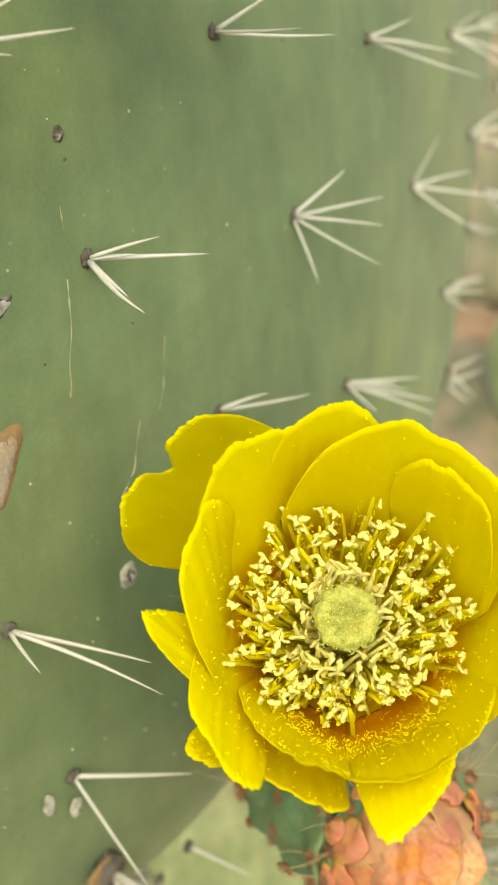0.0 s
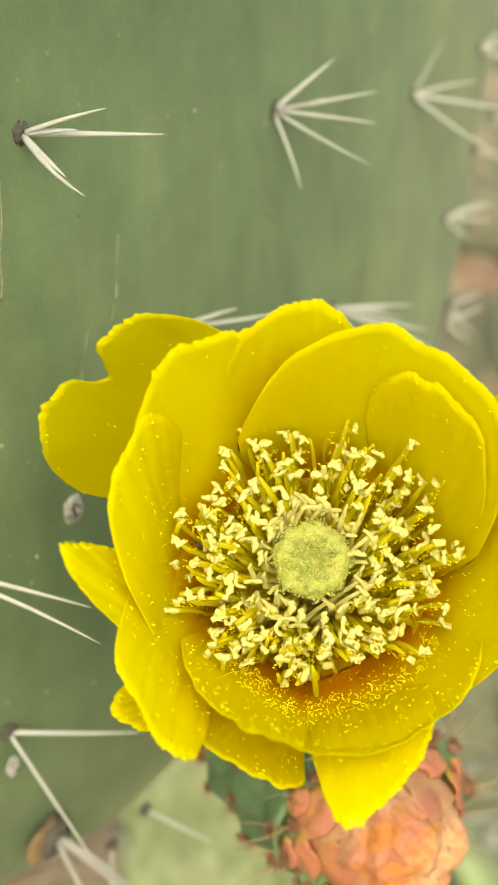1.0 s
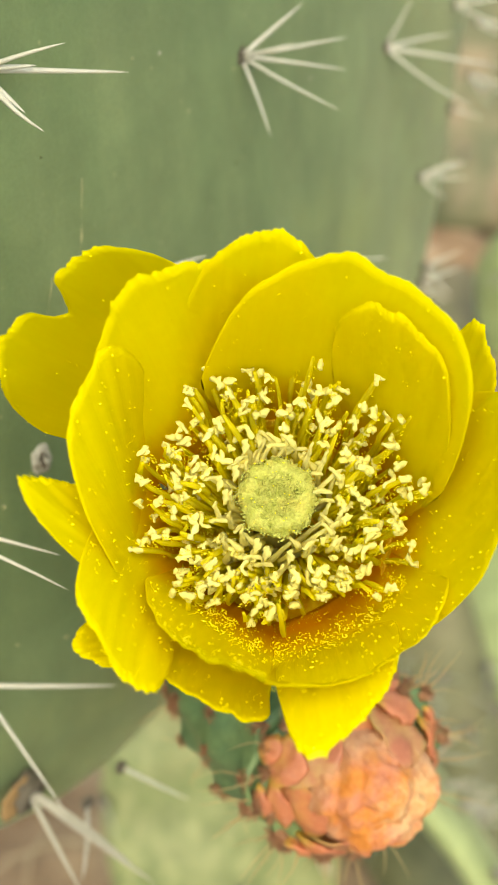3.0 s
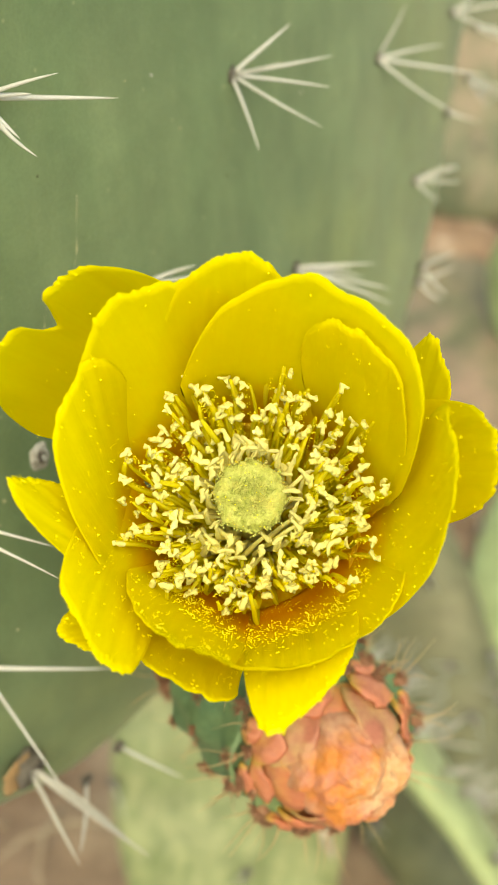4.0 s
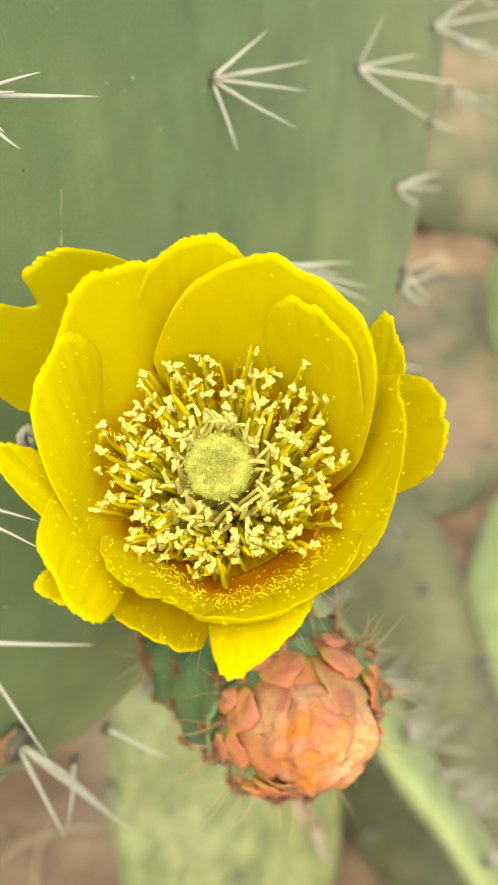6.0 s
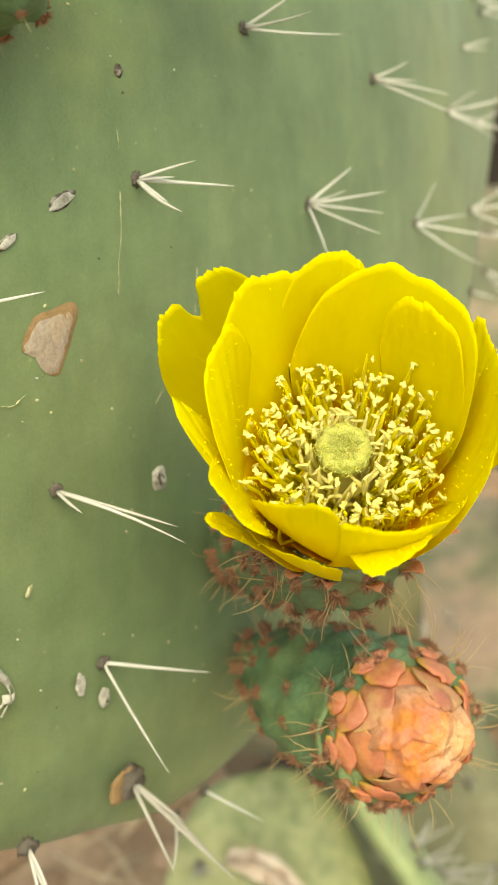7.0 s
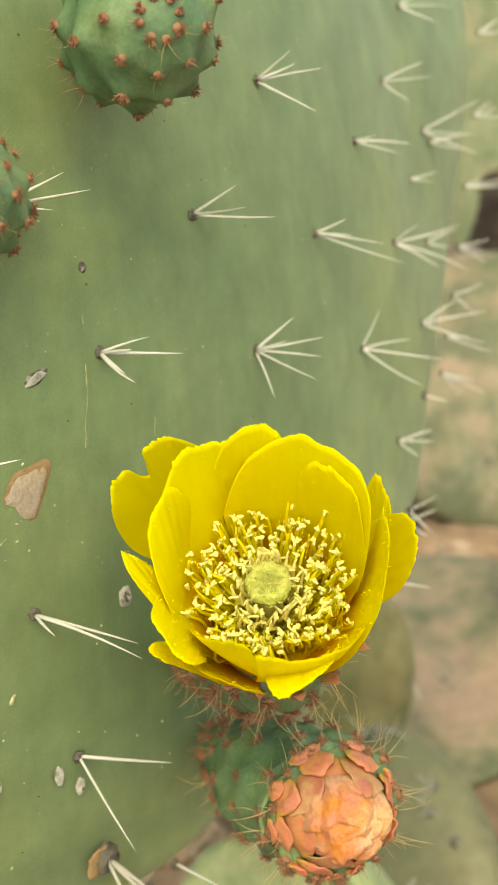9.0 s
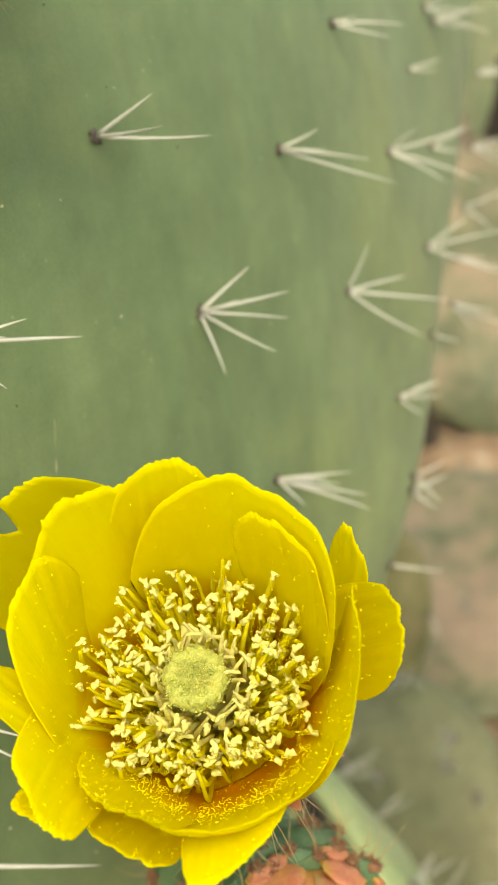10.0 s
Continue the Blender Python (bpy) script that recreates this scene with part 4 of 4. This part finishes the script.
def ovary(owner, line, radii, rows_, per, size, seed, skin=None, name="ovary", bristle=0.26, hairs=(1, 2, 2, 3)):
    """A knobbly tapered body along a line, with areoles in staggered rings."""
    rnd = random.Random(seed)
    pts = [Vector(p) for p in line]
    d0 = (pts[-1] - pts[0]).normalized()
    ref = d0.orthogonal().normalized()
    bm = bmesh.new()
    ring_rows = []

    def centre(u):
        f = u * (len(pts) - 1)
        i = min(int(f), len(pts) - 2)
        f -= i
        r = radii[i] + (radii[i + 1] - radii[i]) * f
        a, b, c, d = pts[max(i - 1, 0)], pts[i], pts[i + 1], pts[min(i + 2, len(pts) - 1)]
        pos = 0.5 * (2 * b + (c - a) * f + (2 * a - 5 * b + 4 * c - d) * f * f + (3 * b - a - 3 * c + d) * f ** 3)
        return pos, r, (pts[i + 1] - pts[i]).normalized()

    spots = []
    for i in range(rows_):
        for k in range(per):
            spots.append(((i + 0.6) / (rows_ - 0.1), 2 * math.pi * (k + 0.5 * (i % 2)) / per + rnd.uniform(-0.1, 0.1)))
    count, steps = 64, 44
    for i in range(steps + 1):
        u = i / steps
        pos, r, d = centre(u)
        x = (ref - d * ref.dot(d)).normalized()
        y = d.cross(x)
        row = []
        for k in range(count):
            a = 2 * math.pi * k / count
            lump = 0.0
            for su, sa in spots:
                da = abs((a - sa + math.pi) % (2 * math.pi) - math.pi)
                if da < 0.6 and abs(u - su) < 0.2:
                    lump += math.exp(-(da / 0.18) ** 2 - ((u - su) / 0.04) ** 2)
            rr = r * (1 + 0.16 * lump + 0.02 * noise.noise(Vector((math.cos(a) * 2, math.sin(a) * 2, u * 6 + seed))))
            row.append(spot(*(pos + rr * (x * math.cos(a) + y * math.sin(a)))))
        ring_rows.append(row)
    grid(bm, ring_rows, wrap=True)
    bmesh.ops.holes_fill(bm, edges=[e for e in bm.edges if e.is_boundary], sides=0)
    bmesh.ops.recalc_face_normals(bm, faces=bm.faces)
    body = part(name, bm, skin or M_YOUNG, owner)
    for su, sa in spots:
        pos, r, d = centre(su)
        x = (ref - d * ref.dot(d)).normalized()
        y = d.cross(x)
        out = x * math.cos(sa) + y * math.sin(sa)
        at = spot(*(pos + out * r * 1.1))
        piece("areole", rnd.choice(TUFTS), frame_on(at, way(*(out + d * rnd.uniform(0.0, 0.5))), rnd.uniform(0, 6), size * U * rnd.uniform(0.8, 1.2)), body)
        long = su > 0.78                 # the areoles nearest the flower bear longer tufts of bristles
        for _ in range(rnd.choice(hairs) + (1 if long else 0)):
            d2 = way(*(out + d * rnd.uniform(-0.7, 0.9) + Vector((rnd.uniform(-0.7, 0.7), rnd.uniform(-0.7, 0.7), rnd.uniform(-0.7, 0.7)))))
            piece("bristle", rnd.choice(BRISTLES), frame_on(at, d2, rnd.uniform(0, 6), bristle * U * rnd.uniform(0.5, 1.2) * (1.15 if long else 1.0)), body)


foot = PC + P1 * -1.6 + P2 * -1.7 + PN * (swell(-1.6, -1.7) - 0.05)
ovary(flower, [foot, foot + Vector((0.12, -0.3, -0.02)), FO + Vector((-0.2, 0.75, -0.2)), FO + Vector((-0.05, 0.35, -0.13)), FO - FA * 0.06],
      [0.2, 0.26, 0.34, 0.42, 0.4], 9, 12, 0.062, 3, M_OVARY, bristle=0.25, hairs=(1, 1, 2, 3))

# ---- the closed orange bud ----
BO, BA = Vector((0.80, 6.2, -2.12)), Vector((0.34, -0.915, -0.22)).normalized()
BX = Vector((1, 0, 0))
BX = (BX - BA * BX.dot(BA)).normalized()
BY = BA.cross(BX)
bud = thing("flower_bud", spot(-0.05, 7.4, -1.7), "closed orange-pink withered flower on a knobbly green ovary", "flower bud")
ovary(bud, [Vector((-0.02, 7.5, -1.76)), Vector((0.16, 7.2, -1.86)), Vector((0.42, 6.75, -2.0)), BO, BO + BA * 0.1], [0.18, 0.28, 0.42, 0.46, 0.38], 8, 12, 0.055, 9, bristle=0.24, hairs=(1, 1, 2, 3))


def in_bud(x, y, z):
    return spot(*(BO + BX * x + BY * y + BA * z))


def bud_scale(th, r0, z0, length, width, close, material, seed, fat=0.0, crumple=0.0):
    """A fleshy overlapping scale that hugs the bud."""
    bm = bmesh.new()
    a0 = radians(th)
    nu, nv = 20, 14
    fr, bk, uvs = [], [], []
    for i in range(nv + 1):
        s = i / nv
        f_row, b_row, u_row = [], [], []
        for j in range(nu + 1):
            v = -1 + 2 * j / nu
            top = (0.35 + 0.65 * max(0, 1 - abs(v) ** 2.1) ** 0.5) * (1 + 0.03 * noise.noise(Vector((v * 2 + seed, 0, 3))))
            ss = s * top
            r = r0 + 0.05 * math.sin(ss * 2.4) - close * ss ** 1.7 + (0.01 + 0.016 * s) * noise.noise(Vector((v * 1.6 + seed, ss * 4, seed)))
            z = z0 + length * ss
            w = width * (0.6 + 0.5 * math.sin(min(1, ss * 1.3) * math.pi * 0.6)) * v
            a = a0 + w / max(r0, 0.1)
            curl = 0.02 * abs(v) ** 3 * ss + 0.012 * noise.noise(Vector((v * 3 + seed, ss * 4, 4))) * ss + 0.003 * noise.noise(Vector((v * 8 + seed, ss * 8, 7))) * ss
            curl += crumple * ss * (0.3 + 1.6 * s ** 4) * (abs(noise.noise(Vector((v * 2.6 + seed, ss * 5, 11)))) - 0.2)
            for rr, rw in ((r + curl + 0.005 + fat * (1.1 - ss) * (1 - 0.8 * v * v), f_row), (r + curl - 0.003, b_row)):
                rw.append(in_bud(rr * math.cos(a), rr * math.sin(a), z))
            u_row.append((v * 0.5 + 0.5, ss))
        fr.append(f_row), bk.append(b_row), uvs.append(u_row)
    a = grid(bm, fr, uv=uvs)
    b = grid(bm, bk, uv=uvs)
    layer = bm.loops.layers.uv.verify()
    for line in ([(nv, j) for j in range(nu + 1)], [(i, 0) for i in range(nv + 1)], [(i, nu) for i in range(nv + 1)]):
        for (i, j), (k, l) in zip(line, line[1:]):
            f = bm.faces.new((a[i][j], a[k][l], b[k][l], b[i][j]))
            for loop, (x, y) in zip(f.loops, ((i, j), (k, l), (k, l), (i, j))):
                loop[layer].uv = uvs[x][y]
    bmesh.ops.recalc_face_normals(bm, faces=bm.faces)
    part("bud_scale", bm, material, bud)


rnd = random.Random(31)
for ring, (r0, z0, ln, wd, cl, n_) in enumerate(((0.395, 0.02, 0.15, 0.07, 0.0, 11), (0.365, 0.03, 0.23, 0.115, 0.05, 8), (0.335, 0.05, 0.38, 0.18, 0.14, 7))):
    for k in range(n_):
        bud_scale(360 * k / n_ + 25 * ring + rnd.uniform(-12, 12), r0, z0, ln * rnd.uniform(0.7, 1.15), wd * rnd.uniform(0.85, 1.1), cl * rnd.uniform(0.9, 1.2),
                  M_SCALE if rnd.random() < (1.0, 0.8, 0.2)[ring] else M_SCALE_PINK, ring * 10 + k, (0.06, 0.05, 0.012)[ring], (0.01, 0.012, 0.02)[ring])
bm = bmesh.new()
rows = []
uvs = []
for i in range(60):
    u = i / 59
    row, ur = [], []
    for k in range(160):
        a = 2 * math.pi * k / 160
        c, s = math.cos(a), math.sin(a)
        w = math.cos(u * math.pi / 2) ** 0.75
        # petals wrapped over one another, each with a thin free margin
        wrap = (5 * k / 160 + 0.9 * u + 0.25 * noise.noise(Vector((c, s, u * 3)))) % 1.0
        lap = 0.035 * wrap ** 1.5 - 0.012 * math.exp(-((wrap - 0.97) / 0.03) ** 2)
        fold = abs(noise.noise(Vector((c * w * 2.2 + 4, s * w * 1.3, u * 1.6)))) - 0.2
        crease = abs(noise.noise(Vector((c * w * 5, s * w * 3.4, u * 4 + 3)))) - 0.2
        fine = noise.noise(Vector((c * w * 15, s * w * 10, u * 12)))
        r = max(0.0, 0.3 * w * (1 + 0.3 * u * fold) + (lap - 0.02 * crease + 0.005 * fine) * min(1, w * 2))
        z = 0.1 + 0.4 * math.sin(u * math.pi / 2) ** 0.9 + lap * u * w * 1.6 - 0.03 * crease * u + 0.12 * fold * u + 0.005 * fine
        row.append(in_bud(r * c + 0.05 * u, r * s, z))
        ur.append((u - 0.12 * c * w, 0.45 * u + 0.28 * c * w + 0.1))
    rows.append(row), uvs.append(ur)
grid(bm, rows, wrap=True, uv=uvs)
bmesh.ops.recalc_face_normals(bm, faces=bm.faces)
part("bud_core", bm, M_BUD_CORE, bud, "crumpled orange tip, pale yellow at the top")

# ---- young green buds on the large pad ----
def young_bud(foot, tip, radius, seed, label):
    ob = thing("young_bud", spot(*foot), label, "cactus bud", "young buds on the pad")
    a, b = Vector(foot), Vector(tip)
    line = [a + (b - a) * u for u in (0, 0.25, 0.5, 0.75, 0.93, 1.0)]
    ovary(ob, line, [radius * k for k in (0.55, 0.85, 1.0, 0.9, 0.55, 0.12)], 6, 8, 0.042, seed, M_YOUNG, "bud_body", 0.13)


young_bud((-0.56, 4.3, 2.6), (-0.15, 3.35, 2.13), 0.43, 4, "young green bud with rust-brown tufts on the pad")
young_bud((-1.46, 4.2, 1.42), (-1.04, 3.2, 1.08), 0.33, 6, "small green bud with dense rust-brown tufts on the pad")

# ---- the plants behind ----
def back_pad(at, up, face, height, width, skin, label, seed, spines=14, half=0.02, spine_len=0.03):
    """A further pad that stands with its foot at a place; up and face are directions."""
    rnd = random.Random(seed)
    at, up = Vector(at), Vector(up).normalized()
    face = (Vector(face) - up * Vector(face).dot(up)).normalized()
    side = up.cross(face)
    ob = thing("cactus_pad", at, label, "cactus pad", "pads behind")
    ctrl = [(0.0, 0.0), (0.2, 0.06), (0.38, 0.25), (0.5, 0.55), (0.44, 0.82), (0.22, 0.98), (-0.05, 1.0), (-0.3, 0.95), (-0.47, 0.75), (-0.5, 0.5), (-0.36, 0.22), (-0.16, 0.04)]
    line = closed_curve([(x * width * rnd.uniform(0.95, 1.05), y * height) for x, y in ctrl], 90)

    def place(p, q, h):
        bulge = half * 0.5 * (1 - (2 * p / width) ** 2) + 0.006 * noise.noise(Vector((p * 20, q * 20, seed)))
        return at + side * p + up * q + face * (h + half + bulge)

    body = part("pad_body", pad_mesh(line, place, half, 14, 4.0), skin, ob)
    for k in range(spines):
        if k % 3 == 0:
            v = line[rnd.randrange(15, 76)] * 0.98
            p, q = v.x, v.y
        else:
            p, q = rnd.uniform(-0.36, 0.36) * width, rnd.uniform(0.2, 0.9) * height
        foot = place(p, q, 0.0)
        base = piece("areole", rnd.choice(WOOL), frame_on(foot, face, rnd.uniform(0, 6), 0.0032), ob)
        for _ in range(rnd.randint(2, 4)):
            v = (face + side * rnd.uniform(-0.7, 0.7) + up * rnd.uniform(-0.9, 0.5)).normalized() * spine_len * rnd.uniform(0.6, 1.1)
            part("spine", spine_bm(foot, v, 0.0008, rnd, 5), M_SPINE_OLD, base)
    return ob


back_pad((0.334, 1.444, lie(0.334, 1.444) - 0.005), (0.03, 0.55, 0.6), (-0.2, -1, 0.6), 0.47, 0.56, M_PAD_OLD, "old tan and green mottled pad leaning on the soil", 1, 6, half=0.03)
back_pad((0.185, 0.41, -0.335), (-0.085, 0.23, 0.15), (-0.25, -0.75, 0.6), 0.36, 0.155, M_PAD_DULL, "dull grey-green spiny pad, its lit rim built as a separate thin pad", 2, 22, half=0.014, spine_len=0.03)
# the dull pad's rim in the light, made as a lighter pad edge-on
back_pad((0.301, 0.259, -0.333), (-0.59, 0.59, 0.55), (0.795, 0.344, 0.484), 0.515, 0.09, M_PAD_LIGHT, "thin light green pad standing in for the dull pad's lit spiny rim", 3, 20, half=0.011, spine_len=0.032)
back_pad((0.026, 0.323, -0.338), (-0.1, 0.6, 0.8), (0.1, -0.8, 0.6), 0.315, 0.145, M_PAD_PALE, "pale streaked pad standing on the soil below the large pad", 8, 5, half=0.012)
back_pad((0.265, 0.59, -0.34), (0.045, 0.28, 0.03), (-0.05, -0.1, 1), 0.3, 0.14, M_PAD_LIGHT, "light yellow-green pad lying on the soil", 31, 5, half=0.011)
back_pad((0.05, 0.84, -0.335), (0.0, 0.12, 1), (-0.15, -0.95, 0.3), 0.26, 0.19, M_PAD_OLIVE, "mottled olive pad standing on the soil behind the flower", 12, 6, half=0.016, spine_len=0.025)
back_pad((0.366, 1.03, -0.335), (0.0, 0.1, 1), (-0.5, -0.9, 0.2), 0.24, 0.22, M_PAD_LIGHT, "light yellow-green pad behind", 5, 5)
back_pad((0.581, 2.49, lie(0.581, 2.49) - 0.01), (0.02, 0.15, 1), (-0.3, -1, 0.1), 0.84, 0.56, M_PAD_GREY, "tall dull green pad further back", 6, 10)
back_pad((0.154, 2.83, lie(0.154, 2.83) - 0.01), (0.1, 0.2, 1), (-0.2, -1, 0.1), 0.9, 0.67, M_PAD_PALE, "tall pale green pad further back", 9, 10)
back_pad((-0.032, 0.79, -0.335), (0.031, -0.522, 0.515), (0.1, 0.6, 0.7), 0.735, 0.046, M_PAD_OLD, "long leaning brown old pad that carries the large pad", 7, 3, half=0.009)
# soil shade built as a dark flat pad shape
back_pad((0.06, 0.66, -0.34), (-0.1, 1, 0.05), (0, -0.1, 1), 0.24, 0.15, M_GAP_SHADE, "dark pad-shaped sheet standing in for shaded soil", 21, 2, half=0.01)
back_pad((0.2, 0.87, -0.34), (0.06, 0.9, 0.22), (-0.1, -0.2, 0.9), 0.36, 0.24, M_PAD_OLD, "dying tan and green mottled pad lying on the soil", 22, 6, half=0.014)

# stones
rnd = random.Random(17)
for k in range(26):
    x, y = rnd.uniform(-0.56, 1.0), rnd.uniform(1.5, 2.8)
    r = rnd.uniform(0.034, 0.084)
    bm = bmesh.new()
    blob(bm, r, (rnd.uniform(0.9, 1.5), rnd.uniform(0.7, 1.2), rnd.uniform(0.45, 0.75)), 0.5, 3, k * 1.7)
    bm.transform(Matrix.Translation((x, y, r * 0.15 + lie(x, y))) @ Matrix.Rotation(rnd.uniform(0, 6), 4, "Z"))
    ob = new("stone", mesh_of("stone", bm, M_STONE))
    tagged(ob, "rough tan stone lying on the soil", "stone", "stones on the soil")

for k, (x, y, r, rust) in enumerate(((0.261, 1.365, 0.079, 1), (0.171, 1.32, 0.056, 1), (0.368, 1.32, 0.067, 1), (0.199, 1.129, 0.051, 0), (-0.215, 0.824, 0.029, 0), (-0.132, 0.861, 0.033, 0), (-0.242, 0.678, 0.022, 1), (-0.169, 0.733, 0.02, 1), (-0.096, 0.769, 0.022, 0), (-0.279, 0.751, 0.026, 0), (-0.187, 0.641, 0.016, 1), (-0.077, 0.678, 0.015, 0))):
    bm = bmesh.new()
    blob(bm, r, (1.4, 1.0, 0.3), 0.35, 4, 40 + k * 2.3)
    bm.transform(Matrix.Translation((x, y, r * 0.05 + lie(x, y))) @ Matrix.Rotation(k * 1.1, 4, "Z"))
    tagged(new("stone", mesh_of("stone", bm, M_STONE_RUST if rust else M_STONE)), "rust-brown stone half sunk in the soil" if rust else "rough tan stone lying on the soil", "stone", "stones on the soil")


# a withered strip that has dried on to the pale pad
stem = thing("dry_husk", (0.0, 0.44, -0.14), "crumpled dry pale brown husk lying on the pale pad", "husk")
rows, under = [], []
PALE_FOOT, PALE_UP = Vector((0.026, 0.323, -0.338)), Vector((-0.1, 0.6, 0.8)).normalized()
PALE_FACE = (Vector((0.1, -0.8, 0.6)) - PALE_UP * Vector((0.1, -0.8, 0.6)).dot(PALE_UP)).normalized()
PALE_SIDE = PALE_UP.cross(PALE_FACE)
for i in range(31):
    u = i / 30
    mid = PALE_FOOT + PALE_SIDE * (-0.026 + 0.085 * u) + PALE_UP * (0.268 - 0.12 * u * u) + PALE_FACE * 0.031
    wide = 0.0085 * math.sin(math.pi * min(1.0, u * 0.75 + 0.22)) ** 0.6
    row, low = [], []
    for k in range(17):
        v = -1 + k / 8
        p = mid + (PALE_UP * 0.75 + PALE_SIDE * 0.65) * wide * v + PALE_FACE * (0.005 * (1 - v * v) * math.cos(v * 9 + u * 3))
        p += 0.003 * noise.noise_vector(p * 150) + 0.0015 * noise.noise_vector(p * 450)
        row.append(p), low.append(p - PALE_FACE * 0.0012)
    rows.append(row), under.append(low)
bm = bmesh.new()
grid(bm, [r + l[::-1] for r, l in zip(rows, under)], wrap=True)
bmesh.ops.recalc_face_normals(bm, faces=bm.faces)
part("husk", bm, M_DRY, stem)
# straw and rootlets on the soil
rnd = random.Random(3)
bm = bmesh.new()
for k in range(100):
    x, y = (rnd.uniform(-0.42, 0.03), rnd.uniform(0.48, 0.95)) if k % 3 else (rnd.uniform(-0.4, 0.6), rnd.uniform(0.6, 1.6))
    a, ln = rnd.uniform(0, 6.28), rnd.uniform(0.04, 0.13)
    b = rnd.uniform(-0.04, 0.04)
    tube(bm, [(x + ln * u * math.cos(a) - b * math.sin(a) * math.sin(u * 3), y + ln * u * math.sin(a) + b * math.cos(a) * math.sin(u * 3), lie(x + ln * u * math.cos(a), y + ln * u * math.sin(a)) + 0.006 + 0.008 * math.sin(u * 3)) for u in (0, 0.33, 0.66, 1.0)], [0.001, 0.0014, 0.0012, 0.0005], 4)
tagged(new("straw", mesh_of("straw", bm, M_STRAW)), "dry straw and rootlets scattered on the soil", "straw", kind="stuff")

# dark lumps added where shade fills the gaps between the pads behind
def shade_lump(x, y, height, radius, label, seed):
    stump = thing("shade_lump", (x, y, lie(x, y)), label, "stump")
    bm = bmesh.new()
    z0 = lie(x, y)
    tube(bm, [(x, y, z0 - 0.02), (x - 0.002, y + 0.005, z0 + height * 0.35), (x - 0.008, y + 0.01, z0 + height * 0.7), (x - 0.015, y + 0.01, z0 + height * 0.94), (x - 0.02, y + 0.005, z0 + height)],
         [radius * k for k in (1.15, 1.05, 1.0, 0.9, 0.5)], 20)
    bmesh.ops.subdivide_edges(bm, edges=bm.edges, cuts=2, use_grid_fill=True)
    for v in bm.verts:
        v.co += radius * 0.25 * noise.noise_vector(v.co * 28 + Vector((seed, 0, 0)))
    part("shade_body", bm, M_GAP_SHADE, stump)


shade_lump(0.435, 1.95, 0.44, 0.084, "dark lump standing in for the black shaded gap between the pads", 0)
# added lump darkens the strip where the mottled pad shades the soil
shade_lump(0.171, 1.42, 0.04, 0.045, "low dark lump standing in for shade under the mottled pad, beside rust-brown stones", 3)
